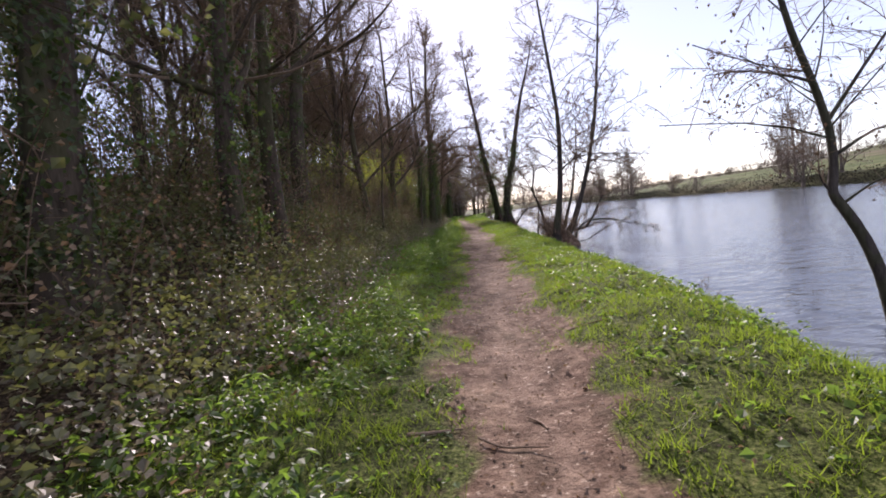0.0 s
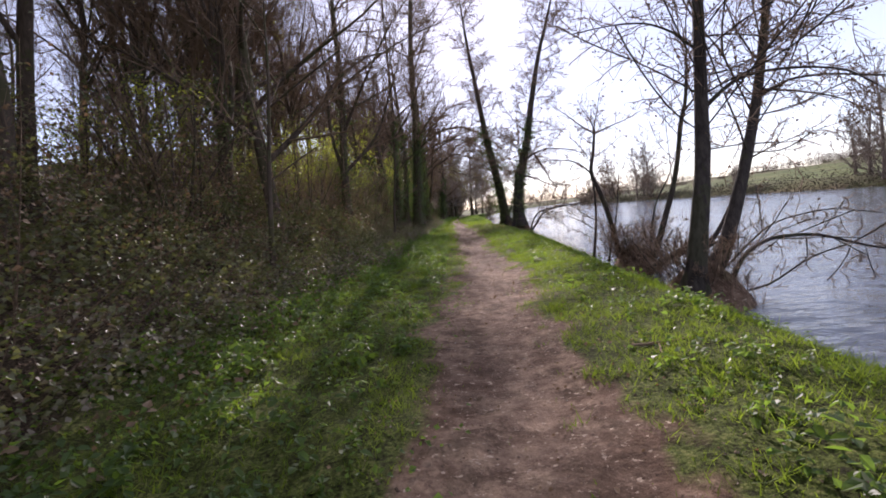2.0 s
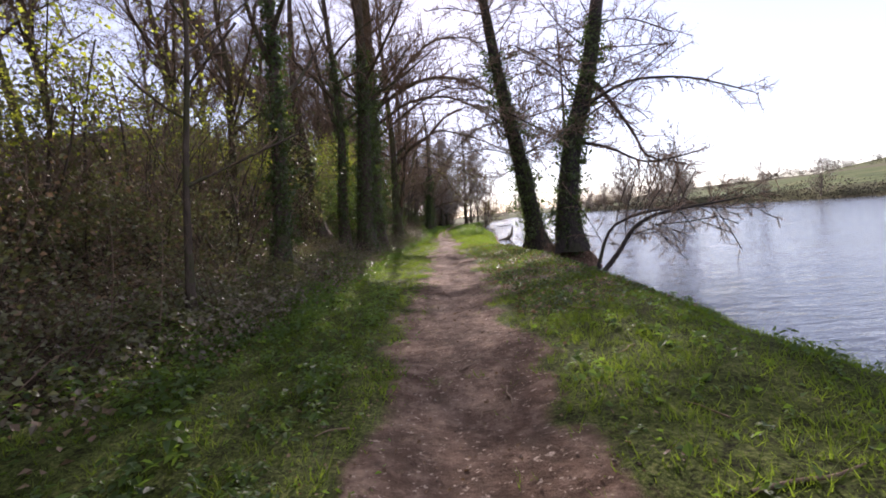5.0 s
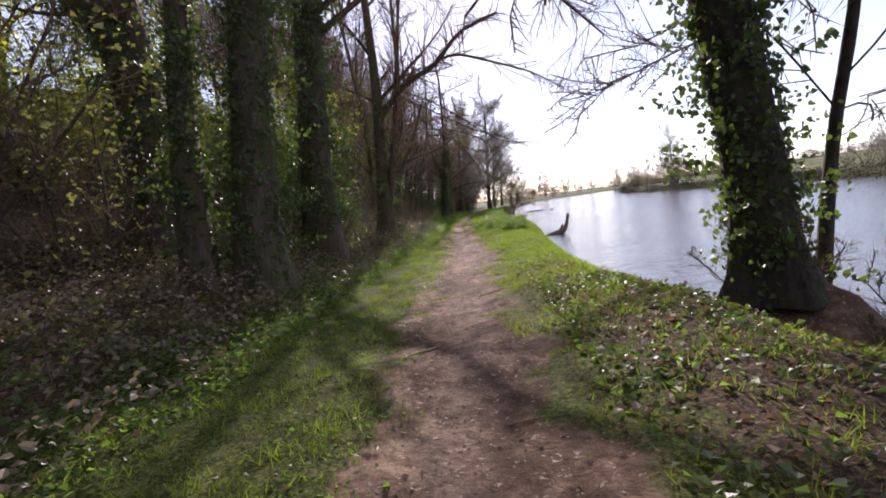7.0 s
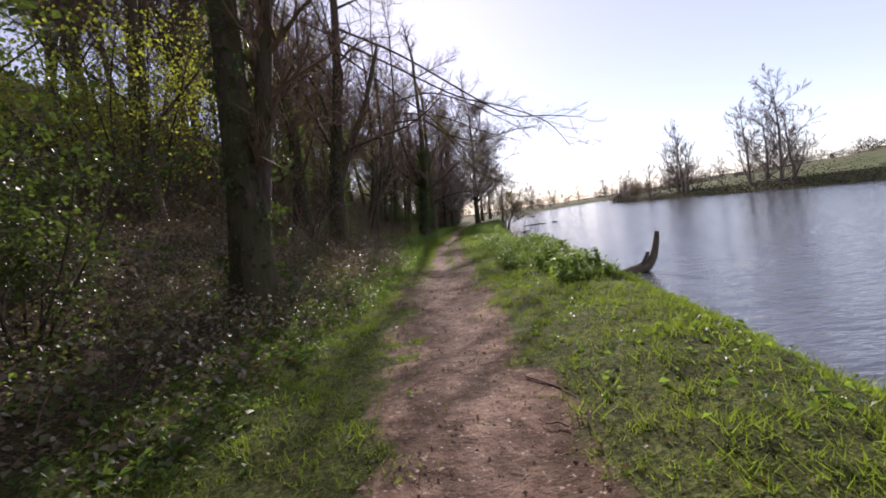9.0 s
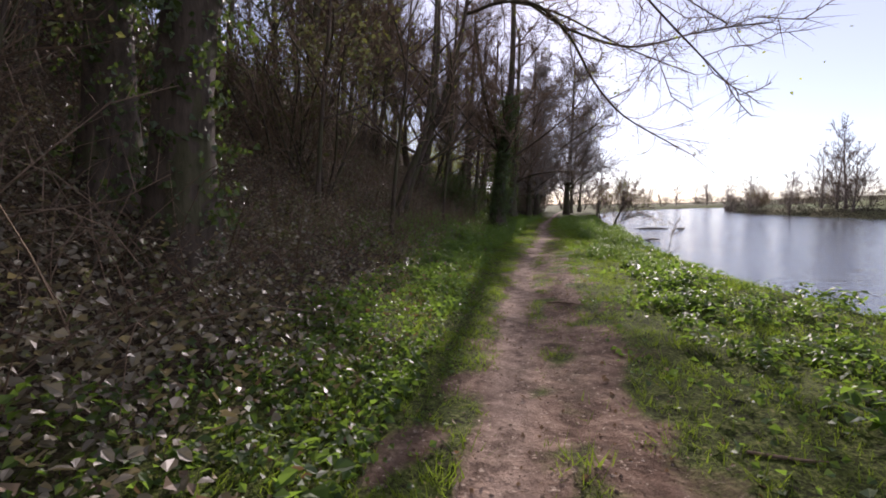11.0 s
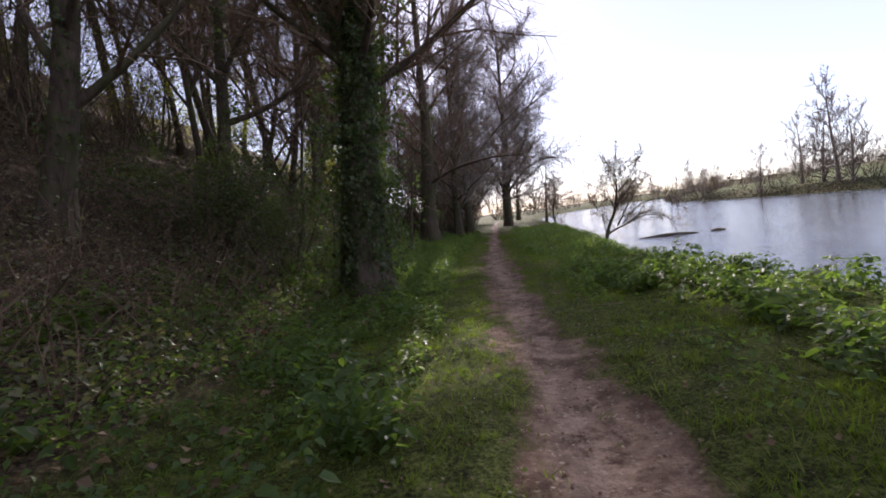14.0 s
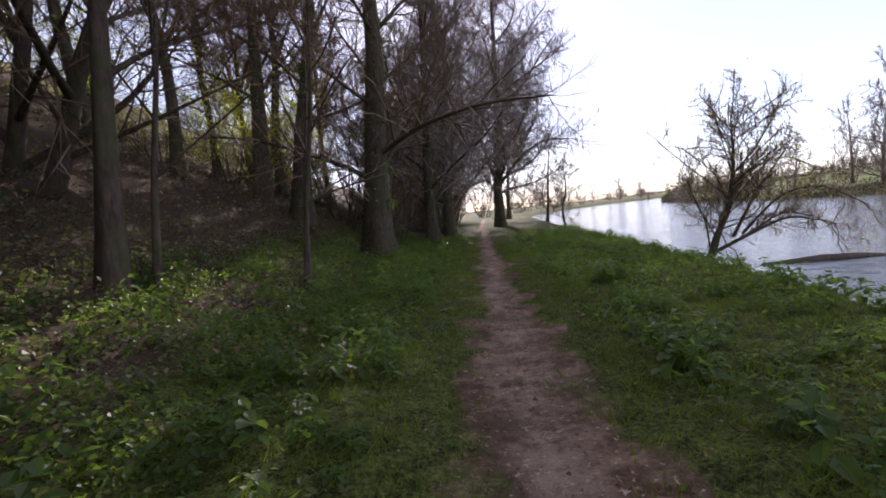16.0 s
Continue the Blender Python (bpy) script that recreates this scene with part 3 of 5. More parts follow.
# ---- river-bank trees ----
TALL = "tall slim bare alder leaning over the river bank"
BANK = "alders on the river bank"
TWIN = dict(ALDER, bits=4, wander=(0, 0.17, 0.26, 0.26))
tree("alder_tree", 11, stem_to(3.42, 18.4, (3.52, 18.42, 0.17), (3.77, 18.6, 1.3), (3.94, 18.85, 2.35), (4.04, 18.95, 3.5), (4.07, 19.0, 4.5), (3.9, 19.1, 7.0), (3.7, 19.2, 10.0)), (0.15, 0.125, 0.105, 0.092, 0.08, 0.07, 0.05, 0.02), TWIN, (800, 2600), TALL, bark=BARK_ALDER, catkins=1200, length=2.2, limbs=38, start=0.34, group=BANK, away=(0.15, 0, 0),
     arms=[([(3.95, 18.9, 3.02), (3.63, 18.9, 3.32), (3.25, 18.9, 3.49), (2.76, 18.9, 3.51), (2.2, 18.9, 3.45)], 0.022), ([(4.0, 18.9, 2.2), (4.46, 18.9, 2.55), (4.94, 18.9, 2.62), (5.5, 18.9, 2.6), (6.05, 18.9, 2.5), (6.5, 18.9, 2.2)], 0.032), ([(4.0, 18.9, 3.2), (4.5, 18.8, 3.15), (5.1, 18.7, 2.95)], 0.016)])
tree("alder_tree", 12, stem_to(3.95, 19.05, (4.25, 19.1, 0.1), (4.75, 19.35, 1.23), (5.2, 19.65, 2.35), (5.55, 19.9, 3.5), (5.8, 20.1, 4.5), (6.2, 20.3, 7.0), (6.5, 20.4, 9.5)), (0.14, 0.11, 0.085, 0.075, 0.065, 0.058, 0.04, 0.02), TWIN, (800, 2600), TALL, bark=BARK_ALDER, catkins=1200, length=2.2, limbs=38, start=0.34, group=BANK, away=(0.3, 0, 0),
     arms=[([(5.2, 19.65, 2.35), (5.7, 19.65, 2.6), (6.3, 19.6, 2.6), (7.0, 19.5, 2.45), (7.6, 19.4, 2.4)], 0.026), ([(5.25, 19.7, 2.5), (5.75, 19.6, 2.4), (6.4, 19.5, 2.2), (7.0, 19.4, 1.75)], 0.02), ([(5.45, 19.85, 3.3), (6.0, 19.8, 3.65), (6.8, 19.7, 3.45)], 0.018), ([(4.85, 19.4, 1.4), (5.3, 19.35, 1.6), (6.0, 19.3, 1.75)], 0.014)])
tree("alder_tree", 13, stem_to(3.5, 44.3, (3.42, 44.3, 1.0), (3.2, 44.3, 2.8), (2.8, 44.3, 5.2), (2.5, 44.3, 8.2), (2.15, 44.3, 11.5), (1.95, 44.4, 15.0)), (0.32, 0.27, 0.24, 0.19, 0.14, 0.09, 0.03), CONE, (2600, 12000), "ivy-clad alder trunk leaning on the river bank", bark=BARK_ALDER, ivy=6500, ivy_top=6.5, ivy_puff=0.16, catkins=1500, length=2.5, limbs=50, start=0.37, group=BANK, away=(0.15, 0, -0.05),
     arms=[([(3.0, 44.3, 3.9), (3.7, 45.2, 3.7), (4.3, 47.0, 3.05), (3.9, 47.0, 2.93), (3.1, 47.0, 2.64), (2.55, 47.0, 2.4)], 0.022)])
tree("alder_tree", 14, stem_to(4.05, 42.0, (4.05, 42.0, 1.2), (4.3, 42.0, 2.8), (4.93, 42.0, 4.6), (5.5, 42.0, 7.3), (6.2, 42.0, 10.0), (7.0, 42.0, 12.2), (7.5, 42.1, 14.0)), (0.36, 0.29, 0.26, 0.21, 0.16, 0.11, 0.07, 0.03), CONE, (2600, 12000), "thick ivy-clad alder trunk on the river bank", bark=BARK_ALDER, ivy=6000, ivy_top=6.5, ivy_puff=0.09, catkins=1500, length=2.6, limbs=54, start=0.3, group=BANK, away=(0.1, 0, -0.05),
     arms=[([(4.93, 42, 4.6), (5.4, 41.7, 3.8), (5.9, 41.5, 2.8), (6.1, 41.5, 2.2), (7.2, 41.5, 1.9)], 0.06), ([(4.3, 42, 2.9), (5.2, 41.6, 2.6), (6.1, 41.5, 2.0), (7.5, 41.4, 2.2)], 0.05), ([(4.4, 42, 3.6), (5.6, 41.0, 4.2), (7.0, 40.6, 4.0), (8.4, 40.4, 3.4)], 0.05)])
tree("alder_tree", 15, stem_to(4.15, 44.7, (4.37, 44.7, 1.3), (4.65, 44.7, 2.5), (4.85, 44.7, 4.0), (4.9, 44.8, 7.0)), (0.075, 0.06, 0.055, 0.045, 0.015), ALDER, (260, 400), "thin bare alder stem beside the ivy-clad trunks", bark=BARK_ALDER, catkins=200, length=1.8, limbs=9, start=0.3, group=BANK)
tree("leaning_alder", 16, stem_to(4.0, 40.0, (4.7, 40.0, -0.12), (5.06, 40.0, 0.44), (5.64, 40.0, 0.72), (6.6, 40.0, 0.8), (8.0, 40.0, 0.9)), (0.065, 0.055, 0.05, 0.045, 0.03, 0.012), ALDER, (420, 1500), "low alder limb arching out over the water", bark=BARK_ALDER, length=1.7, limbs=22, start=0.3, group=BANK)
tree("leaning_alder", 17, stem_to(4.3, 41.2, (4.86, 41.3, 0.45), (5.8, 41.3, 0.75), (7.0, 41.3, 0.8), (8.2, 41.2, 0.6)), (0.05, 0.042, 0.038, 0.03, 0.012), ALDER, (420, 1500), "low alder limb arching out over the water", bark=BARK_ALDER, length=1.6, limbs=20, start=0.2, group=BANK)
tree("leaning_alder", 18, stem_to(4.75, 5.5, (4.47, 5.5, -0.22), (4.28, 5.5, 0.29), (4.12, 5.5, 0.58), (3.97, 5.5, 0.8), (4.02, 5.5, 1.1), (4.0, 5.5, 1.47), (3.87, 5.5, 1.96), (3.68, 5.5, 2.51), (3.5, 5.5, 3.3), (3.4, 5.5, 4.6)), (0.07, 0.066, 0.062, 0.056, 0.05, 0.044, 0.041, 0.038, 0.034, 0.026, 0.01), dict(HANGING, girth=0.007, thin=(0, 0.007, 0.005, 0.004), wander=(0, 0.2, 0.28, 0.25)), (420, 1500), "curved bare alder leaning over the water", bark=BARK_ALDER, catkins=500, length=1.6, limbs=16, start=0.55, group=BANK, away=(0.3, 0, 0),
     arms=[([(3.87, 5.5, 1.99), (3.53, 5.5, 2.12), (3.13, 5.5, 2.21), (2.77, 5.5, 2.2)], 0.018), ([(3.97, 5.5, 1.55), (4.4, 5.5, 2.1), (4.8, 5.5, 2.6), (5.4, 5.5, 2.8)], 0.022), ([(4.03, 5.5, 1.2), (4.6, 5.5, 1.5), (5.3, 5.4, 1.2)], 0.018), ([(3.97, 5.5, 0.8), (3.85, 5.5, 1.0), (3.87, 5.5, 1.3)], 0.016), ([(4.05, 5.5, 0.66), (4.5, 5.45, 0.95), (4.9, 5.4, 0.7)], 0.016)])
tree("leaning_alder", 19, stem_to(4.35, 22.5, (4.45, 22.5, -0.45), (4.74, 22.55, 0.27), (5.14, 22.6, 1.37), (5.32, 22.6, 2.47), (5.49, 22.6, 3.0), (5.6, 22.6, 4.6)), (0.085, 0.075, 0.065, 0.055, 0.045, 0.036, 0.012), WIRY, (420, 1400), "bare alder growing from the water's edge beside a fallen limb", bark=BARK_ALDER, catkins=300, length=1.5, limbs=16, start=0.45, group=BANK,
     arms=[([(4.42, 22.5, -0.2), (4.5, 22.55, 0.3), (4.66, 22.6, 0.86), (4.93, 22.6, 1.25), (5.11, 22.6, 1.7)], 0.028), ([(4.25, 22.2, -0.62), (4.6, 22.2, -0.42), (4.93, 22.2, -0.29), (5.49, 22.2, -0.25), (5.8, 22.2, 0.15), (6.08, 22.2, 0.66), (6.35, 22.2, 1.08)], 0.085), ([(5.45, 22.2, -0.26), (5.87, 22.2, -0.1), (6.3, 22.2, -0.12)], 0.04), ([(5.03, 22.2, -0.28), (5.26, 22.2, 0.22), (5.51, 22.2, 0.5)], 0.03), ([(5.4, 22.6, 2.7), (5.9, 22.6, 3.2), (6.6, 22.6, 3.5)], 0.026)])
tree("leaning_alder", 29, stem_to(3.98, 23.2, (3.94, 23.2, -0.22), (3.81, 23.2, 0.56), (3.66, 23.2, 1.12), (3.45, 23.2, 1.66), (3.56, 23.2, 2.08), (3.65, 23.3, 2.5), (3.7, 23.4, 2.75)), (0.075, 0.068, 0.058, 0.052, 0.046, 0.036, 0.03, 0.014), WIRY, (420, 1400), "crooked bare alder leaning from the water's edge", bark=BARK_ALDER, catkins=260, length=1.1, limbs=8, start=0.6, group=BANK,
     arms=[([(3.45, 23.2, 1.66), (3.26, 23.2, 1.86), (3.05, 23.2, 1.98), (2.75, 23.2, 2.03), (2.2, 23.2, 2.05)], 0.022), ([(3.65, 23.3, 2.55), (3.45, 23.4, 2.72), (3.09, 23.5, 3.08), (2.76, 23.5, 3.36)], 0.02), ([(3.68, 23.3, 2.55), (4.1, 23.4, 2.7), (4.45, 23.5, 2.8), (4.9, 23.5, 3.0)], 0.02), ([(3.66, 23.3, 2.6), (3.6, 23.4, 2.92), (3.42, 23.5, 3.25)], 0.015), ([(3.5, 23.2, 1.5), (3.75, 23.2, 1.3), (3.8, 23.2, 0.8)], 0.01)])
tree("alder_sapling", 20, stem_to(3.66, 24.5, (3.76, 24.5, -0.1), (3.83, 24.5, 0.26), (3.86, 24.5, 0.74), (3.88, 24.5, 1.2), (3.82, 24.5, 1.7), (3.86, 24.5, 2.4)), (0.042, 0.036, 0.032, 0.027, 0.023, 0.018, 0.006), WIRY, (120, 260), "thin bare alder sapling at the water's edge", bark=BARK_ALDER, length=0.7, limbs=7, start=0.5, group=BANK,
     arms=[([(3.83, 24.5, 0.24), (3.45, 24.5, 0.5), (3.12, 24.5, 0.7), (2.7, 24.5, 0.86)], 0.012), ([(3.85, 24.5, 0.46), (3.5, 24.5, 0.72), (3.2, 24.5, 0.98)], 0.011), ([(3.79, 24.5, 0.02), (3.55, 24.5, 0.14), (3.33, 24.5, 0.28)], 0.009), ([(3.84, 24.5, 0.3), (4.1, 24.5, 0.42), (4.35, 24.5, 0.52)], 0.008)])
tree("alder_sapling", 21, stem_to(3.97, 24.4, (4.13, 24.4, -0.19), (4.28, 24.4, 0.22), (4.41, 24.4, 0.94), (4.5, 24.4, 1.7)), (0.03, 0.026, 0.022, 0.018, 0.006), WIRY, (120, 220), "thin bare alder sapling at the water's edge", bark=BARK_ALDER, length=0.7, limbs=8, start=0.3, group=BANK,
     arms=[([(3.95, 24.4, -0.55), (4.01, 24.4, -0.02), (3.97, 24.4, 0.3), (3.86, 24.4, 0.75)], 0.012), ([(4.0, 24.4, -0.58), (4.28, 24.4, -0.42), (4.5, 24.4, -0.2)], 0.018)])
tree("leaning_alder", 23, stem_to(4.2, 19.0, (4.4, 18.9, 0.0), (4.81, 18.9, 0.22), (5.49, 18.9, 0.2), (6.15, 18.9, -0.05), (6.93, 18.9, -0.26)), (0.034, 0.03, 0.026, 0.022, 0.016, 0.006), WIRY, (460, 1700), "low spray of bare alder twigs over the water", bark=BARK_ALDER, length=1.0, limbs=16, start=0.2, group=BANK,
     arms=[([(4.15, 19.0, -0.6), (4.76, 18.9, -0.5), (5.36, 18.9, -0.13), (6.05, 18.9, 0.02), (6.85, 18.9, 0.39)], 0.02), ([(4.3, 19.2, -0.2), (5.2, 19.5, 0.4), (6.3, 19.7, 0.5), (7.2, 19.8, 0.3)], 0.018)])
WATERSIDE = "small bare willow leaning out of the river by the bank"
tree("willow", 24, stem_to(5.65, 100.3, (5.95, 100.3, 0.1), (6.25, 100.3, 0.64), (6.42, 100.3, 1.6), (6.4, 100.3, 2.5)), (0.085, 0.07, 0.055, 0.035, 0.012), dict(SHRUB, girth=0.009, thin=(0, 0.011, 0.0075, 0.0065), wander=(0, 0.22, 0.3, 0.32), lift=(0, 0.0, 0.0, -0.05)), (1500, 10000), WATERSIDE, hair=True, length=2.0, limbs=26, start=0.3, young=1900, leaf_size=0.04,
     arms=[([(5.75, 100.3, -0.3), (6.58, 100.3, 0.05), (7.5, 100.3, 0.4), (8.3, 100.3, 0.2)], 0.045), ([(6.3, 100.3, 0.05), (6.88, 100.3, 1.0), (7.6, 100.3, 1.9)], 0.035), ([(6.5, 100.3, 0.1), (7.3, 100.2, 0.9), (8.1, 100.1, 1.0), (8.9, 100.0, 0.5)], 0.028), ([(6.6, 100.3, 0.05), (7.4, 100.4, 0.5), (8.3, 100.5, 0.3), (8.9, 100.6, -0.3)], 0.024), ([(6.4, 100.3, 1.4), (6.9, 100.3, 1.9), (7.3, 100.3, 2.5), (7.5, 100.3, 2.9)], 0.024), ([(6.3, 100.3, 0.9), (6.9, 100.5, 1.5), (7.8, 100.6, 1.7), (8.6, 100.7, 1.2)], 0.022), ([(5.8, 100.3, -0.2), (5.7, 100.2, 0.5), (5.3, 100.2, 1.2)], 0.022)])
tree("willow", 26, stem_to(7.9, 128.0, (8.1, 128.0, 1.5), (8.2, 128.0, 3.2), (8.5, 128.0, 5.5)), (0.12, 0.1, 0.07, 0.02), SHRUB, (500, 2400), "bare willow bush on the river bank", length=2.4, limbs=10, start=0.1)
tree("willow", 27, stem_to(7.2, 119.0, (7.0, 119.0, 0.8), (7.4, 119.0, 2.0), (7.3, 119.0, 3.2)), (0.07, 0.06, 0.04, 0.015), SHRUB, (500, 2400), "bare willow bush on the river bank", length=2.0, limbs=10, start=0.05)
tree("willow", 28, stem_to(4.3, 79.6, (4.45, 79.6, 0.0), (4.6, 79.6, 0.45)), (0.015, 0.01, 0.005), dict(SHRUB, thin=(0, 0.005, 0.004, 0.003)), (160, 300), "low bare willow twigs at the water's edge", "bush", length=0.6, limbs=8, start=0.05)

# ---- drift timber ----


def timber(name, pts, radii, label, extra=()):
    root = new(name)
    root.location = pts[0]
    o = Vector(pts[0])
    part("log", stem_mesh(name, [tuple(Vector(p) - o) for p in pts], radii, DRIFT, 9, 0.2, 0.12, len(pts))[0], root)
    for q, r in extra:
        part("broken_limb", stem_mesh(name + "_limb", [tuple(Vector(p) - o) for p in q], r, DRIFT, 7, 0.1, 0.1, 5)[0], root)
    return tagged(root, label, "driftwood")


timber("driftwood", [(3.7, 61.5, -0.75), (4.25, 61.4, -0.62), (4.6, 61.4, -0.52), (4.76, 61.4, -0.25), (4.85, 61.4, 0.2)], (0.1, 0.13, 0.12, 0.08, 0.05), "dark broken tree stump sticking up from the water", [([(4.4, 61.4, -0.6), (4.5, 61.35, -0.4), (4.56, 61.3, -0.22)], (0.07, 0.06, 0.04))])
timber("driftwood", [(7.2, 100.6, -0.68), (8.2, 100.4, -0.6), (9.0, 100.3, -0.62), (9.5, 100.2, -0.66)], (0.05, 0.08, 0.07, 0.05), "dark waterlogged log floating in the river", [([(10.0, 100.2, -0.68), (10.3, 100.2, -0.6), (10.6, 100.2, -0.66)], (0.05, 0.08, 0.05))])
timber("driftwood", [(5.3, 88.0, -0.66), (5.7, 88.0, -0.58), (6.1, 88.1, -0.6)], (0.03, 0.05, 0.03), "dark waterlogged branch floating in the river")

# ---- great trees at the wood's edge ----
EDGE = "trees at the edge of the wood"


def edge_tree(seed, x, y, pts, r, ivy=0, top=6.0, arms=(), twig=None, twigs=(300, 900), length=4.0, start=0.35, label="mossy bare tree at the edge of the wood", puff=0.1, limbs=11, young=0, leaf_size=0.05, away=None, spec=BROAD, hair=True):
    stem = stem_to(x, y, *pts)
    n = len(stem)
    radii = [r * (1 - 0.75 * k / (n - 1)) for k in range(n)]
    return tree("edge_tree", seed, stem, radii, spec, (round(twigs[0] * 1.15), round(twigs[1] * 2.0)), label, hair=hair, ivy=ivy, ivy_top=top, ivy_puff=puff, arms=arms, length=length, start=start, limbs=limbs, young=young, leaf_size=leaf_size, group=EDGE, away=away, twig=twig)


IVIED = "ivy-clad tree at the edge of the wood"
edge_tree(101, -3.75, 4.6, [(-3.7, 4.6, 2.0), (-3.45, 4.6, 4.0), (-3.3, 4.8, 7.0), (-3.2, 5.0, 12.0)], 0.3, 5200, 8, label=IVIED, puff=0.24, length=4.5, start=0.62)
edge_tree(102, -3.6, 8.0, [(-3.55, 8.0, 2.8), (-3.4, 8.0, 4.0), (-3.2, 8.0, 7), (-3.2, 8.2, 12.0)], 0.17, 1800, 6, label=IVIED, puff=0.14)
edge_tree(103, -3.8, 10.4, [(-3.7, 10.3, 3.6), (-3.5, 10.3, 4.6), (-3.5, 10.3, 8), (-3.3, 10.5, 13.0)], 0.18, 700, 5, label=IVIED)
edge_tree(104, -4.9, 15.7, [(-4.75, 15.7, 4.2), (-4.35, 15.7, 6.8), (-4.2, 15.7, 9), (-4.2, 15.7, 13.0)], 0.27, 1400, 7, label=IVIED)
edge_tree(105, -4.3, 24.3, [(-4.45, 24.3, 2.1), (-4.65, 24.3, 5.0), (-4.6, 24.3, 8), (-4.4, 24.5, 13.0)], 0.2, 300, 4, twigs=(600, 1800), length=5.0, away=(0.5, 0, 0.1))
edge_tree(106, -5.7, 24.6, [(-5.55, 24.5, 3.5), (-5.25, 24.3, 6.1), (-5.1, 24.3, 12.5)], 0.22, 900, 5, label=IVIED, twigs=(600, 1800), length=5.0, away=(0.4, 0, 0.1))
edge_tree(107, -3.9, 30.5, [(-3.8, 30.5, 3.0), (-3.5, 30.6, 6.0), (-3.4, 30.5, 12)], 0.2, 1200, 6, label=IVIED, twigs=(700, 2200), length=5.2, away=(0.6, 0, 0.1))
edge_tree(108, -3.0, 38.5, [(-2.8, 38.5, 2.0), (-2.7, 38.5, 3.2), (-2.5, 38.5, 6), (-2.4, 38.6, 12.0)], 0.2, 4200, 6, label=IVIED, puff=0.09, start=0.6)
edge_tree(109, -4.9, 48.1, [(-4.85, 48.1, 2.5), (-4.85, 48.1, 4.1), (-5.6, 48.1, 5.6), (-7.7, 48.1, 8.5), (-9.0, 48.2, 11.0)], 0.5, 6500, 5.5, [([(-4.7, 48.1, 3.8), (-4.9, 48.1, 5.7), (-4.85, 48.1, 8.1), (-4.6, 48.3, 11.5)], 0.25)], label="great leaning forked tree with dark ivied bark", start=0.5, puff=0.16)
edge_tree(110, -2.45, 46.5, [(-2.35, 46.5, 2.0), (-2.1, 46.5, 4.3), (-1.85, 46.5, 7.0), (-1.7, 46.7, 12.0), (-1.2, 46.9, 16.5)], 0.34, 7500, 7.5, puff=0.16, label=IVIED, twigs=(1100, 3200), length=4.5, start=0.5, limbs=15, away=(0.5, 0, 0))
edge_tree(111, -3.2, 46.2, [(-3.0, 46.0, 2.6), (-2.8, 46.0, 4.2), (-2.8, 46.0, 7), (-3.0, 46, 12)], 0.22, 4500, 7, [([(-2.85, 46.0, 4.4), (-3.1, 46.0, 5.3), (-3.4, 46.0, 7.2), (-3.8, 46, 9)], 0.1)], start=0.6)
edge_tree(112, -2.6, 50.2, [(-2.45, 50, 2.6), (-2.2, 50.0, 5.6), (-2.0, 50.0, 8.0), (-1.8, 50, 13), (-1.3, 50, 17)], 0.38, 8500, 7.5, [([(-2.0, 50.5, 6.4), (0.0, 51.5, 7.7), (1.6, 52.0, 7.8), (3.1, 52, 7.0), (4.6, 52, 5.6)], 0.1), ([(-2.1, 50.3, 6.0), (-0.8, 51, 8.0), (0.8, 51.5, 9.5), (2.5, 52, 9.5)], 0.09), ([(-2.0, 50.3, 5.6), (-0.6, 50.8, 6.6), (1.2, 51.2, 6.8), (3.0, 51.4, 5.8), (4.2, 51.5, 4.6)], 0.07)], label=IVIED, twigs=(1700, 5200), length=4.5, puff=0.18, away=(0.35, 0, 0))
edge_tree(113, -2.3, 57.0, [(-2.2, 57, 3.0), (-2.05, 57.0, 5.6), (-2.1, 57.0, 9.0), (-2.1, 57, 13)], 0.26, 1800, 5, [([(-2.2, 57, 1.0), (-1.8, 57.0, 3.0), (-1.4, 57.0, 5.2), (-0.9, 57, 8.5)], 0.15), ([(-2.1, 57, 4.4), (-1.2, 57.0, 5.4), (0.0, 57.0, 5.9), (1.0, 57, 7.0), (2.3, 57, 7.4)], 0.12), ([(-1.2, 57, 5.4), (0.6, 57.2, 6.4), (2.0, 57.3, 5.9), (3.3, 57.3, 5.4), (4.3, 57.2, 4.7)], 0.06)], twigs=(1000, 3200))
edge_tree(114, -6.8, 62.5, [(-6.7, 62.5, 4.0), (-6.4, 62.5, 7), (-6.4, 62.5, 13)], 0.18)
edge_tree(115, -4.6, 67.0, [(-4.5, 67.0, 2.6), (-4.42, 67.0, 4.0), (-4.5, 67.0, 6.5), (-5.2, 67, 12)], 0.3, 1800, 4)
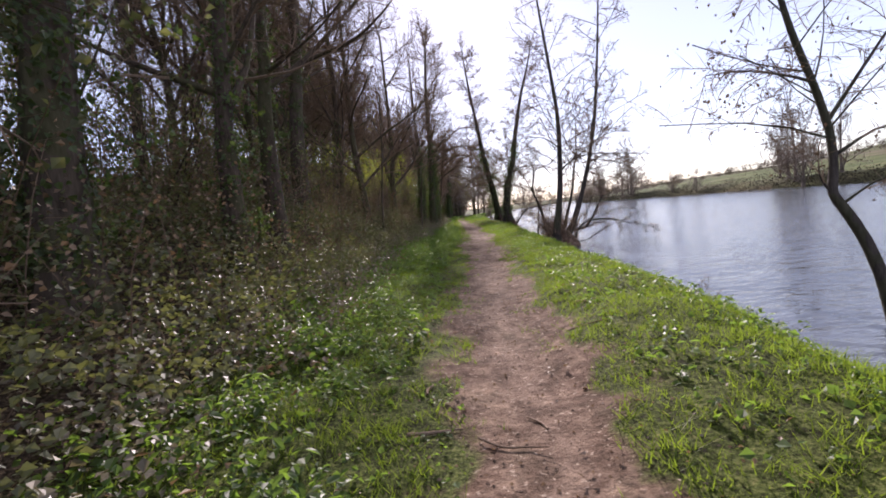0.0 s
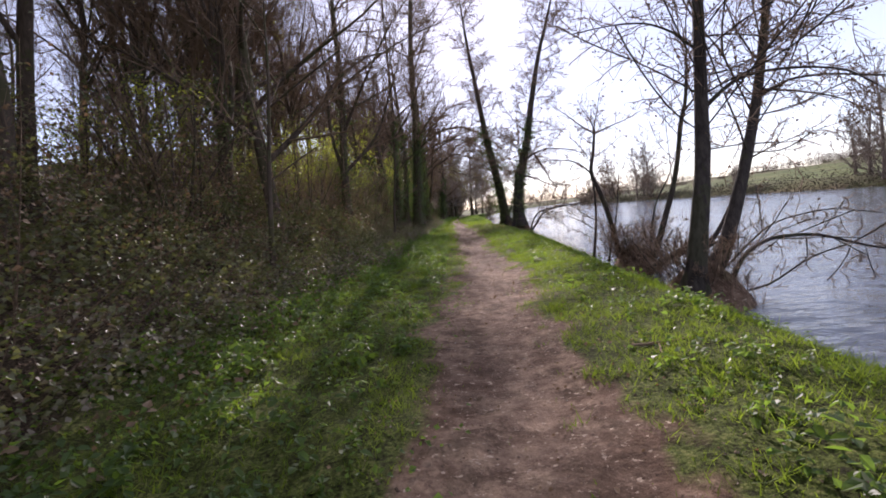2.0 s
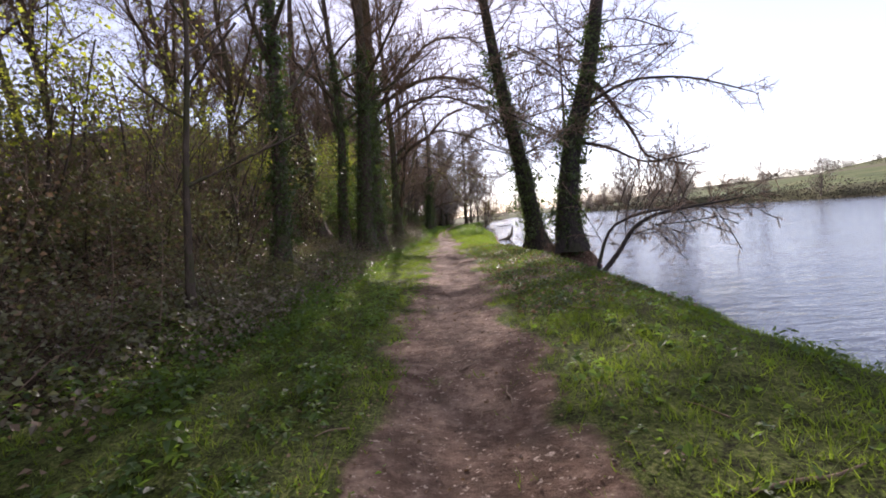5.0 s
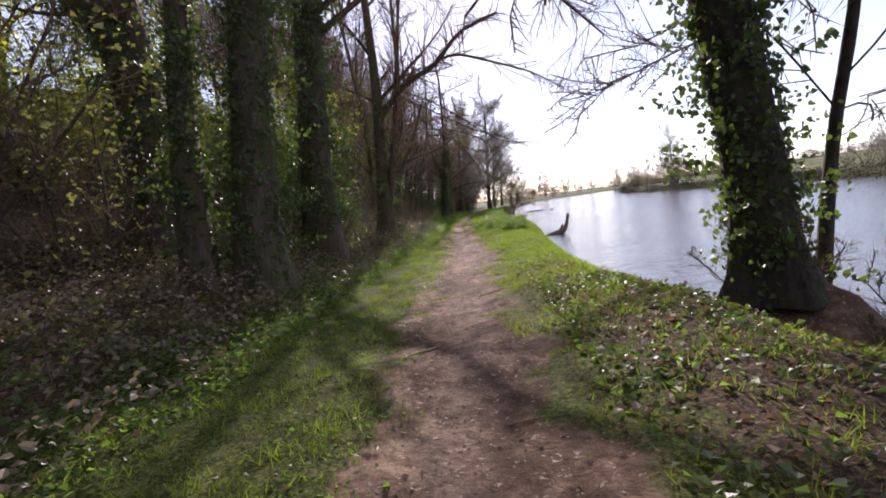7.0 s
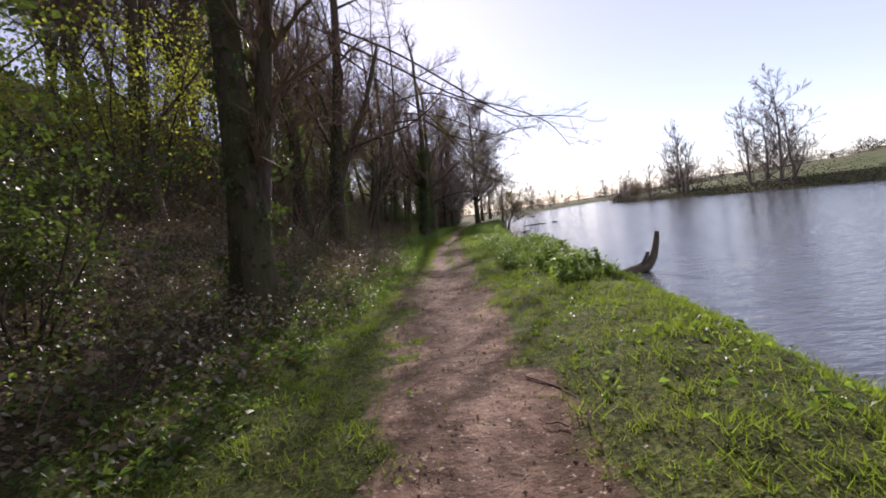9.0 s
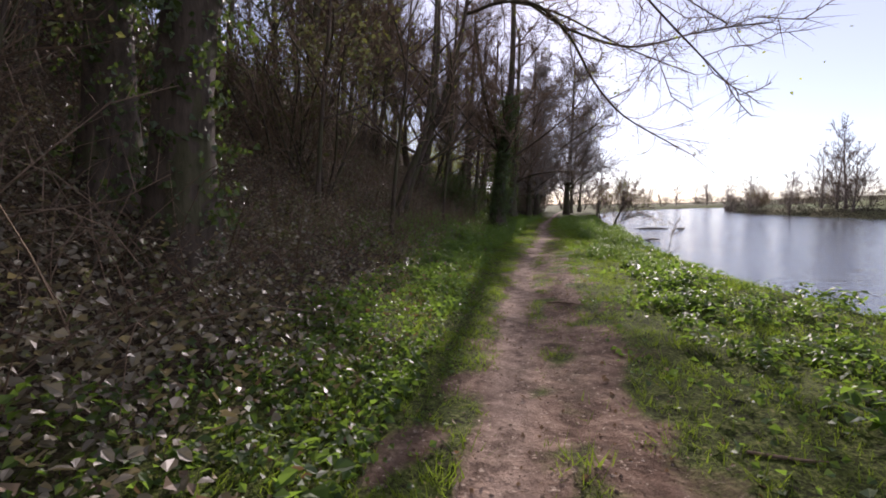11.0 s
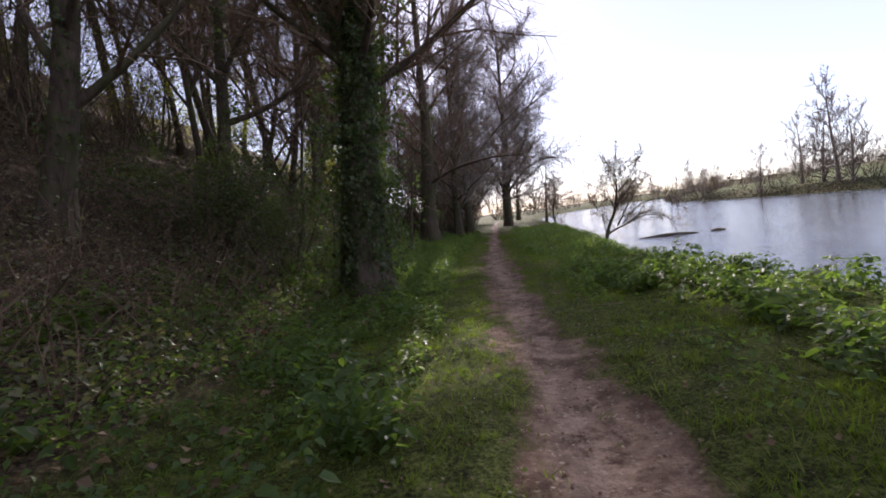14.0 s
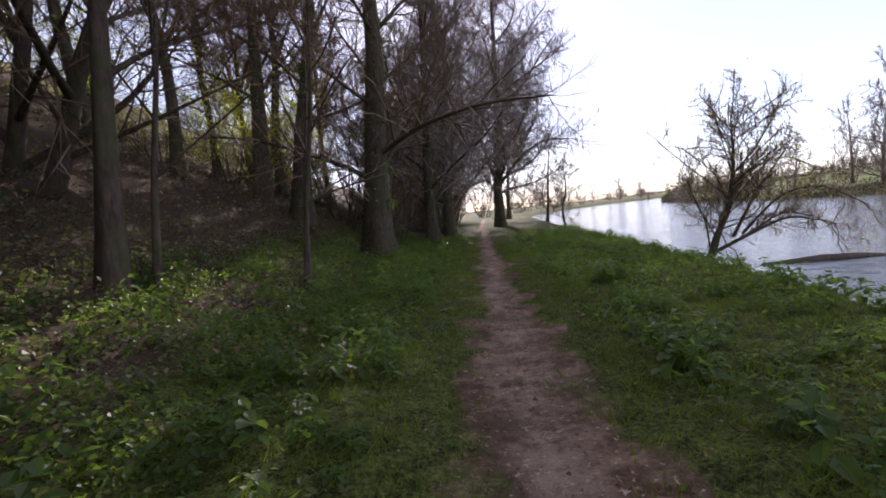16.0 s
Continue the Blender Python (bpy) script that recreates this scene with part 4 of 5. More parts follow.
edge_tree(116, -3.3, 66.4, [(-3.15, 66.4, 2.2), (-2.95, 66.4, 3.6), (-2.72, 66.4, 4.9), (-2.3, 66.4, 8), (-2.2, 66.4, 12.5)], 0.3, 1800, 4, [([(-3.0, 66.4, 2.8), (-2.35, 66.4, 4.1), (-1.9, 66.5, 4.9), (-1.2, 66.8, 7.0)], 0.15), ([(-2.45, 66.4, 7.6), (-0.6, 67.6, 6.9), (1.5, 68.2, 5.4), (2.9, 68, 4.3), (4.2, 68, 4.2), (5.4, 68, 3.95)], 0.04), ([(-2.4, 66.4, 7.2), (-0.3, 67.8, 6.2), (1.2, 68.3, 5.3), (2.8, 68, 4.7), (4.2, 68, 4.0), (4.8, 68, 3.1)], 0.035), ([(-2.4, 66.4, 6.8), (-0.9, 67.6, 5.6), (0.3, 68.2, 4.6), (1.2, 68.4, 3.5), (2.1, 68.4, 2.5)], 0.03)], twigs=(1000, 2400), limbs=16, away=(0.35, 0, 0), young=900, leaf_size=0.04, label="double-trunked mossy tree at the edge of the wood", spec=BUDDING, hair=False)
edge_tree(117, -3.95, 76.2, [(-3.6, 76.2, 1.7), (-3.3, 76.2, 2.4), (-3.0, 76.2, 3.2), (-2.7, 76.2, 5.0), (-2.4, 76.2, 11)], 0.13, limbs=6, twigs=(100, 260), length=2.6)
edge_tree(118, -3.9, 76.7, [(-3.5, 76.6, 2.0), (-3.1, 76.6, 2.9), (-2.6, 76.6, 3.9), (-1.8, 76.6, 6.5), (-1.5, 76.6, 11)], 0.13, 0, 0, [([(-1.8, 76.4, 6.4), (-0.8, 75.2, 6.2), (0.07, 74, 5.65), (0.8, 74, 4.9), (1.32, 74, 3.8), (1.93, 74, 3.05), (3.1, 74, 2.35)], 0.045), ([(-0.2, 74.5, 5.9), (0.7, 74, 5.0), (2.1, 74, 4.45), (3.6, 74, 4.8), (4.9, 74, 4.85)], 0.035),
    ([(-1.7, 76.2, 7.4), (0.2, 75.0, 7.4), (2.0, 74, 6.3), (4.0, 74, 4.9)], 0.04), ([(-1.8, 76.4, 6.9), (0.5, 77, 6.6), (2.4, 77.5, 5.6), (4.6, 78, 4.8)], 0.04)], limbs=4, twigs=(760, 1500), length=3.4, young=1300, leaf_size=0.04, spec=BUDDING, hair=False, label="leaning tree with budding branches hanging over the path")
edge_tree(119, -1.75, 87.1, [(-1.65, 87.1, 1.6), (-1.5, 87.1, 3.3), (-1.35, 87.1, 4.4), (-1.0, 87.1, 7.0), (-0.9, 87.2, 13)], 0.36, 15000, 6.5, [([(-1.5, 87.1, 3.4), (-1.8, 87.1, 4.6), (-2.4, 87.1, 6.5), (-2.8, 87.1, 10)], 0.16)], label=IVIED, twigs=(900, 3200), length=4.6, puff=0.17)
edge_tree(120, -5.4, 85.4, [(-5.1, 85.4, 2.6), (-4.7, 85.4, 4.4), (-4.3, 85.4, 8), (-4.2, 85.4, 12)], 0.22, 600, 4, label=IVIED)
edge_tree(144, -4.75, 88.8, [(-4.5, 88.8, 3.4), (-4.15, 88.8, 6.8), (-3.9, 88.8, 12)], 0.16, 500, 5, label=IVIED, twigs=(700, 2600), length=4.2, away=(0.3, 0, 0))
edge_tree(145, -4.6, 94.5, [(-4.3, 94.5, 4.0), (-3.8, 94.5, 9.0), (-3.6, 94.5, 13)], 0.15, 300, 5, twigs=(700, 2600), length=4.2, away=(0.3, 0, 0))
edge_tree(146, -3.9, 95.6, [(-3.6, 95.6, 4.0), (-3.3, 95.6, 8.0), (-3.0, 95.6, 13)], 0.13, twigs=(700, 2200), length=3.6, start=0.25)
edge_tree(121, -6.8, 95.0, [(-6.5, 95.0, 2.2), (-6.1, 95.0, 3.6), (-5.5, 95.0, 5.3), (-4.8, 95, 10)], 0.15)
edge_tree(122, -6.55, 97.2, [(-6.35, 97.2, 2.0), (-6.0, 97.2, 3.5), (-5.4, 97.2, 6.2), (-5, 97.2, 12)], 0.18)
edge_tree(123, -5.9, 97.0, [(-5.5, 97.0, 2.0), (-4.9, 97.0, 3.8), (-3.8, 97.0, 5.9), (-3.0, 97, 10)], 0.18)
edge_tree(124, -5.7, 106.0, [(-5.55, 106, 4.0), (-5.4, 106.0, 6.8), (-5.2, 106.0, 9.9), (-5, 106, 14)], 0.3, 600, 6, label=IVIED)
edge_tree(125, -4.5, 106.0, [(-4.2, 106, 4.0), (-3.8, 106.0, 6), (-3.4, 106.0, 8.4), (-3, 106, 14)], 0.32, 900, 7, label=IVIED)
edge_tree(126, -1.75, 104.0, [(-1.6, 104, 3.0), (-1.3, 104.0, 5.7), (-1.3, 104.0, 8.5), (-1.1, 104, 14)], 0.38, 1600, 7, label=IVIED, twigs=(1300, 4200), length=4.6, limbs=18, start=0.22)
GRAND = dict(WOODLAND, girth=0.016, thin=(0, 0.026, 0.017, 0.015), step=0.6, wander=(0, 0.16, 0.2, 0.25), lift=(0, 0.06, 0.04, 0.02), angle=(28, 74), ratio=(0, 0.4, 0.8))
edge_tree(127, 4.0, 124.6, [(4.0, 124.6, 3.0), (4.3, 124.6, 6.5), (4.6, 124.8, 11.0), (4.8, 125, 17.0)], 0.34, 900, 6, [([(4.0, 124.6, 2.6), (5.4, 124.2, 4.4), (7.2, 123.8, 5.6), (9.2, 123.5, 5.4)], 0.1)], label="great spreading bare tree at the water's edge", twigs=(3000, 12000), length=7.4, limbs=30, start=0.2, away=(0.25, 0, 0), spec=GRAND, twig=HAZE_TWIG)
edge_tree(128, 0.4, 116.5, [(0.4, 116.5, 3.5), (0.6, 116.5, 8.0), (0.7, 116.6, 13.0)], 0.28, 900, 6, twigs=(2200, 9000), length=6.0, limbs=24, start=0.2, away=(0.2, 0, 0), spec=GRAND, twig=HAZE_TWIG)
edge_tree(129, -0.4, 111.0, [(-0.4, 111.0, 3.0), (-0.1, 111.0, 6.5), (0.2, 111.1, 14.5)], 0.26, 900, 6, twigs=(2200, 9000), length=4.6, limbs=24, start=0.22, spec=GRAND, twig=HAZE_TWIG)
for k, (x, y) in enumerate(((0.2, 121.5), (5.4, 138.0), (7.5, 148.0))):
    edge_tree(130 + k, x, y, [(x + 0.2, y, 4.0), (x + 0.6, y, 8.0), (x + 0.8, y, 14.5)], 0.22, 600, 6, twigs=(900, 3800), length=6.2, away=(0.35, 0, 0), spec=dict(WOODLAND, thin=(0, 0.022, 0.012, 0.008)))
for k, (x, y, h) in enumerate(((-3.6, 96.0, 4.2), (-2.1, 97.5, 4.0), (-4.4, 92.5, 5.0), (-3.4, 81.0, 5.0), (-4.2, 71.5, 5.5), (-3.0, 72.5, 4.5), (-2.9, 100.5, 5.0), (-2.6, 34.0, 4.5), (-3.2, 20.5, 5.0))):
    tree("wood_sapling", 140 + k, stem_to(x, y, (x + 0.15, y, h * 0.35 + float(height(x, y))), (x + 0.4, y, h * 0.7 + float(height(x, y))), (x + 0.5, y, h + float(height(x, y)))), (0.05, 0.04, 0.03, 0.008), BROAD, (120, 160), "thin upright bare sapling in the wood", length=1.6, limbs=7, start=0.35, sides=7, group="saplings in the wood", young=40 * (k % 2))

# ---- the wood behind ----
WOOD = []
for k in range(7):
    rnd = random.Random(50 + k)
    hh = rnd.uniform(11, 15)
    lean = (rnd.uniform(-1.2, 1.2), rnd.uniform(-1.2, 1.2))
    st, px, py = [(0, 0, -0.2)], 0.0, 0.0
    for m in range(1, 7):
        px, py = px + lean[0] / 6 + rnd.uniform(-0.35, 0.35), py + lean[1] / 6 + rnd.uniform(-0.35, 0.35)
        st.append((px, py, hh * m / 6))
    fork = []
    for m in range(3):
        a, z0 = rnd.uniform(0, 6.28), hh * rnd.uniform(0.2, 0.45)
        f = z0 / hh * 6
        b = Vector(st[int(f)]).lerp(Vector(st[int(f) + 1]), f - int(f))
        o = Vector((math.cos(a), math.sin(a), 0))
        fork.append(([tuple(b), tuple(b + o * 0.7 + Vector((0, 0, 1.4))), tuple(b + o * 1.7 + Vector((0, 0, 3.2))), tuple(b + o * 2.6 + Vector((rnd.uniform(-0.5, 0.5), 0, 5.6)))], rnd.uniform(0.06, 0.1)))
    WOOD.append(tree("woodland_tree", 50 + k, st, (0.17, 0.15, 0.13, 0.11, 0.08, 0.05, 0.02), WOODLAND if k < 4 else dict(WOODLAND, thin=(0, 0.03, 0.022, 0.019)), (420, 3800 if k < 4 else 5000), hair=True, arms=fork, label="slender bare woodland tree with mossy bark", ivy=0 if k % 3 else 600, ivy_top=6, ivy_puff=0.16, young=420 if k % 2 else 0, length=4.4, limbs=11, start=0.25, sides=6, group="trees of the wood", leaf_size=0.06))
rnd = random.Random(7)
used = [(-3.7, 4.6), (-3.6, 8), (-3.8, 10.4), (-4.9, 15.7), (-4.3, 24.3), (-3, 38.5), (-2.7, 47), (-4.9, 48), (-2.6, 50), (-2.3, 57), (-3.3, 66.4), (-4.6, 67), (-3.9, 76.5), (-1.7, 87.1), (-6.5, 96.5), (-1.7, 104), (-4.5, 106), (3.2, 130), (1.2, 118), (0.5, 123), (4.6, 138), (-0.8, 112)]
placed = 0
while placed < 88:
    y = rnd.uniform(0, 100) if placed < 55 else rnd.uniform(98, 168)
    if placed > 80:
        y = rnd.uniform(58, 125)
    x = float(verge_x(y)) - (rnd.uniform(6, 20) if placed > 80 else 4.5 if y < 45 else 3.6 if y < 62 else 5.5 if y < 104 else 2.2) - abs(rnd.gauss(0, 1)) * (7.0 if y < 108 else 4.0)
    if any((x - a) ** 2 + (y - b) ** 2 < 3.0 for a, b in used) or (46 < y < 68 and x > -9) or (62 < y < 100 and x > -8):
        continue
    used.append((x, y))
    m = Matrix.Translation(on_ground(x, y, 0.0)) @ Matrix.Rotation(rnd.uniform(0, 6.28), 4, "Z") @ Matrix.Scale(rnd.uniform(0.65, 1.1), 4)
    ob = WOOD[placed] if placed < 7 else copy_thing(WOOD[4 + placed % 3] if y > 98 else WOOD[placed % 4], m)
    ob.matrix_basis = m
    placed += 1

for k, (x, y) in enumerate(((-9, 74), (-11, 77), (-8.6, 80.5), (-13, 72), (-10, 84), (-12.5, 88), (-8.8, 90), (-14, 80), (-9.6, 70), (-11, 66), (-7.2, 71.5), (-15, 75), (-16, 84), (-13, 93), (-9, 98), (-8.5, 102.5), (-7.5, 107), (-11, 101), (-12, 97), (-9.5, 91.5), (-7.5, 14), (-6.3, 18.5), (-8, 21), (-7, 28), (-6.5, 33.5), (-8, 37), (-9, 29), (-8.5, 33.5), (-10, 36))):
    m = Matrix.Translation(on_ground(x, y, 0.0)) @ Matrix.Rotation(k * 1.9, 4, "Z") @ Matrix.Scale(0.8 + 0.07 * (k % 4), 4)
    copy_thing(WOOD[k % 4], m).matrix_basis = m

# ---- bushes ----


def bush(name, seed, tall, twigs, label, young=0, leaf_size=0.05, leaf=None, stout=1.0):
    """A many-stemmed bush."""
    rnd, rng = random.Random(seed), np.random.default_rng(seed)
    root = new(name)
    out, tips = {}, []
    count = 9
    for k in range(count):
        a = k * 6.28 / count + rnd.uniform(-0.3, 0.3)
        p = Vector((math.cos(a) * 0.25, math.sin(a) * 0.25, -0.15))
        row = grow(rnd, p, Vector((math.cos(a) * 0.45, math.sin(a) * 0.45, 1)).normalized(), tall * rnd.uniform(0.7, 1.1), stout * rnd.uniform(0.02, 0.035), 1, SHRUB if stout == 1 else dict(SHRUB, thin=(0, 0.006, 0.004, 0.003)), out, tips, (max(3, round(twigs[0] / count / 3)), max(2, round(twigs[1] / count / max(3, twigs[0] / count / 3)))))
        row = np.array(row)
        part("stem", stem_mesh(name + "_stem", row[:, :3], row[:, 3], BARK, 4, 0.1, 0.04, seed, 1)[0], root)
    crown = tagged(part("crown", twig_mesh(name + "_crown", out.get(2, ()), out.get(3, ()), TWIG, True), root, "bare thin twigs"), kind="stuff")
    ends = np.array([t[:3] for t in tips])
    if young:
        at = ends[rng.integers(0, len(ends), young)] + rng.normal(0, 0.15, (young, 3))
        tagged(part("young_leaves", leaves(name + "_leaves", at, leaf_size, leaf or YOUNG, rng, 0.2, 2.0), crown, "small dull olive leaves" if leaf else "fresh yellow-green spring leaves"), kind="stuff")
    return tagged(root, label, "bush", "bushes in the wood")


BARE = [bush("hazel_bush", 200 + k, 3.6, (150, 900), "bare brown many-stemmed hazel bush", young=60 * k) for k in range(3)]
LEAFY = [bush("leafy_bush", 210 + k, 3.8, (150, 500), "bush in fresh yellow-green spring leaf", young=3600, leaf_size=0.065) for k in range(2)]
DENSE = [bush("thicket_bush", 220 + k, 2.8, (150, 700), "dense dull olive thicket bush", young=1150, leaf_size=0.07, leaf=BRAMBLE) for k in range(2)]
IVYBUSH = bush("ivy_bush", 226, 2.9, (150, 500), "bush smothered in dark ivy beside an ivied trunk", young=5200, leaf_size=0.085, leaf=IVY)
for k, (x, y, sc) in enumerate(((-3.4, 88.1, 0.6), (-4.5, 87.6, 0.65), (-3.9, 51.6, 0.85), (-4.6, 53.4, 1.0), (-3.5, 54.6, 0.6))):
    m = Matrix.Translation(on_ground(x, y, 0.0)) @ Matrix.Rotation(k * 1.7, 4, "Z") @ Matrix.Scale(sc, 4)
    ob = copy_thing(IVYBUSH, m) if k else IVYBUSH
    ob.matrix_basis = m
rnd = random.Random(17)
bands = (("b", 12, 1, 42, 2.6, 7.5), ("l", 8, 46, 64, 5.5, 9.5), ("l", 5, 8, 40, 4.0, 8.5), ("b", 4, 62, 112, 4.5, 10), ("d", 7, 66, 92, 8.5, 15), ("b", 6, 64, 84, 6, 13), ("l", 5, 84, 112, 8, 14), ("b", 8, 108, 132, 0.8, 3.0), ("b", 24, 112, 170, 0.6, 5.0),
         ("b", 2, 45, 66, 5.0, 8.0), ("d", 18, 3, 46, 2.6, 6.5), ("d", 3, 62, 112, 7, 13), ("l", 5, 47, 66, 5.5, 10), ("d", 3, 47, 70, 6.5, 9.0), ("b", 5, 64, 100, 4.0, 12), ("d", 2, 86, 102, 7, 11), ("d", 4, 3, 30, 4, 8), ("d", 5, 65, 76, 3.0, 8.0), ("b", 6, 63, 76, 2.4, 8.0))
spots = [(kind, rnd.uniform(y0, y1), rnd.uniform(a, b)) for kind, many, y0, y1, a, b in bands for _ in range(many)]
spots += [("l", y, 5.0 + (y * 2.3) % 7) for y in (105.5, 107, 110, 113, 115, 118, 121, 124)] + [("l", 108.5, 5.5), ("l", 111.5, 4.5), ("l", 104.5, 7.0)] + [("l", y, 4.2 + (y * 1.7) % 3) for y in (24, 29, 33, 37)] + [("d", y, 3.0 + (y * 1.3) % 2.5) for y in (22, 31)]
count = {"b": 0, "l": 0, "d": 0}
for kind, y, off in spots:
    x = float(verge_x(y)) - off
    m = Matrix.Translation(on_ground(x, y, 0.0)) @ Matrix.Rotation(rnd.uniform(0, 6.28), 4, "Z") @ Matrix.Scale(rnd.uniform(0.7, 1.2) * (1.1 if kind == "l" and 42 < y < 70 else 1.4 if kind == "d" and off > 4  else 1.0), 4)
    pool = {"b": BARE, "l": LEAFY, "d": DENSE}[kind]
    ob = pool[count[kind]] if count[kind] < len(pool) else copy_thing(pool[count[kind] % len(pool)], m)
    ob.matrix_basis = m
    count[kind] += 1

# great bushy growth where the wood comes down to the path, and bushes along the far bank
rnd = random.Random(29)
big = [(rnd.uniform(108, 118), rnd.uniform(1.5, 5.0), rnd.uniform(1.3, 1.9)) for _ in range(4)] + [(rnd.uniform(116, 150), rnd.uniform(-0.8, 2.5), rnd.uniform(1.7, 2.6)) for _ in range(12)]
spots = [(float(verge_x(y)) - off, y, sc) for y, off, sc in big]
spots += [(float(verge_x(y)) - rnd.uniform(-2.0, 6.0), y, rnd.uniform(2.0, 3.0)) for y in (152, 158, 165, 171, 178, 186, 195, 205, 216, 228, 240, 255, 270, 290)]
for _ in range(28):
    y = rnd.uniform(85, 330)
    spots.append((float(far_x(y)) + rnd.uniform(0.3, 5), y, rnd.uniform(0.6, 1.3) * (1.5 if y > 170 else 1.0)))
for k, (x, y, sc) in enumerate(spots):
    m = Matrix.Translation(on_ground(x, y, 0.0)) @ Matrix.Rotation(k * 2.1, 4, "Z") @ Matrix.Scale(sc, 4)
    copy_thing(BARE[k % 3], m).matrix_basis = m
SHORE = bush("bank_shrub", 230, 0.85, (220, 1900), "low dark twiggy shrub at the water's edge", stout=0.3)
for k, (x, y, sc) in enumerate(((4.2, 22.3, 1.0), (4.05, 22.25, 0.6), (3.8, 22.35, 0.55), (4.3, 22.1, 0.6), (3.95, 22.0, 0.5), (3.6, 18.4, 0.5), (3.85, 18.3, 0.5), (4.0, 22.7, 1.0), (3.85, 22.6, 0.9), (4.0, 23.0, 0.9), (4.25, 22.8, 1.1), (3.5, 18.8, 0.8), (3.7, 19.1, 0.9), (3.9, 18.6, 0.8), (3.9, 19.3, 1.3), (4.5, 19.4, 1.5), (4.2, 43.0, 1.2), (3.9, 42.6, 0.9), (3.7, 44.6, 1.0), (4.35, 41.2, 1.0), (4.6, 43.4, 0.9), (4.2, 45.6, 0.7), (3.45, 8.0, 0.6), (4.0, 26.0, 0.8))):
    m = Matrix.Translation(on_ground(x, y, 0.0)) @ Matrix.Rotation(k * 2.1, 4, "Z") @ Matrix.Scale(sc, 4)
    ob = copy_thing(SHORE, m) if k else SHORE
    ob.matrix_basis = m

# ---- low growth ----
rng = np.random.default_rng(3)


def scatter(n, y0, y1, left, right):
    y = rng.uniform(y0, y1, n)
    a, b = left(y), right(y)
    x = a + (b - a) * rng.uniform(0, 1, n)
    return x, y


def grass(name, x, y, tall, label):
    """Blades in small tufts, each blade tapering and leaning its own way."""
    n = len(x)
    tuft = rng.integers(0, max(1, n // 6), n)
    x, y, tall = x[tuft] + rng.normal(0, 0.035, n), y[tuft] + rng.normal(0, 0.035, n), tall[tuft]
    z = height(x, y) - 0.01
    a = rng.uniform(0, 6.28, n)
    h = tall * rng.uniform(0.4, 1.3, n)
    w = rng.uniform(0.0022, 0.0052, n)
    side = np.stack([np.cos(a), np.sin(a), 0 * a], 1) * w[:, None]
    lean = np.stack([rng.normal(0, 0.6, n), rng.normal(0, 0.6, n), 0 * a], 1) * h[:, None]
    base = np.stack([x, y, z], 1)
    top = base + lean + np.array([0, 0, 1.0]) * (h * 0.85)[:, None]
    v = np.stack([base - side, base + side, top], 1)
    f = np.arange(n * 3).reshape(n, 3)
    return tagged(new(name, mesh_from(name, v.reshape(-1, 3), f, GRASS)), label, "grass", kind="stuff")


def thin_out(x, y, keep):
    k = rng.uniform(0, 1, len(x)) < keep
    return x[k], y[k]


x, y = scatter(380000, -1, 106, lambda y: path_x(y) + 0.1, lambda y: crest_x(y) + 0.35)
x, y = thin_out(x, y, np.clip(1.15 - 1.3 * dirt_at(x, y) + 0.25 * wave(x, y, 0.45, 21), 0, 1))
bare = np.clip(1 - ((y - 39.5) / 7) ** 2, 0, 1) * np.clip(0.72 + 0.45 * wave(x, y, 1.5, 27), 0, 0.95)
x, y = thin_out(x, y, 1 - bare)
grass("grass", x, y, 0.075 + 0.03 * np.clip(wave(x, y, 1.1, 22), -1, 1) + 0.035 * np.clip(wave(x, y, 0.3, 25), -1, 1), "fresh green grass on the river side of the path")
x, y = scatter(330000, -1, 106, lambda y: verge_x(y) - 1.0, lambda y: path_x(y) - 0.1)
x, y = thin_out(x, y, np.clip(1.15 - 1.3 * dirt_at(x, y) + 0.25 * wave(x, y, 0.45, 23), 0, 1) * np.clip((x - verge_x(y) + 1.0) / 0.8, 0, 1))
grass("grass", x, y, 0.065 + 0.025 * np.clip(wave(x, y, 1.1, 24), -1, 1) + 0.035 * np.clip(wave(x, y, 0.3, 26), -1, 1), "short green grass on the wood side of the path")


x, y = scatter(150000, -1, 112, lambda y: path_x(y) - 0.75, lambda y: path_x(y) + 0.95)
x, y = thin_out(x, y, np.clip(2.2 * wave(x, y, 0.55, 28) - 0.45, 0, 1) * (np.abs(x - path_x(y)) > 0.15) * np.interp(y, (0, 50, 60, 64), (0.22, 0.16, 0.5, 1.0)) * np.clip(wave(x, y, 2.2, 30) + 0.75, 0, 1))
grass("grass", x, y, 0.05 + 0.02 * np.clip(wave(x, y, 0.3, 29), -1, 1), "tufts of grass in the trodden path")


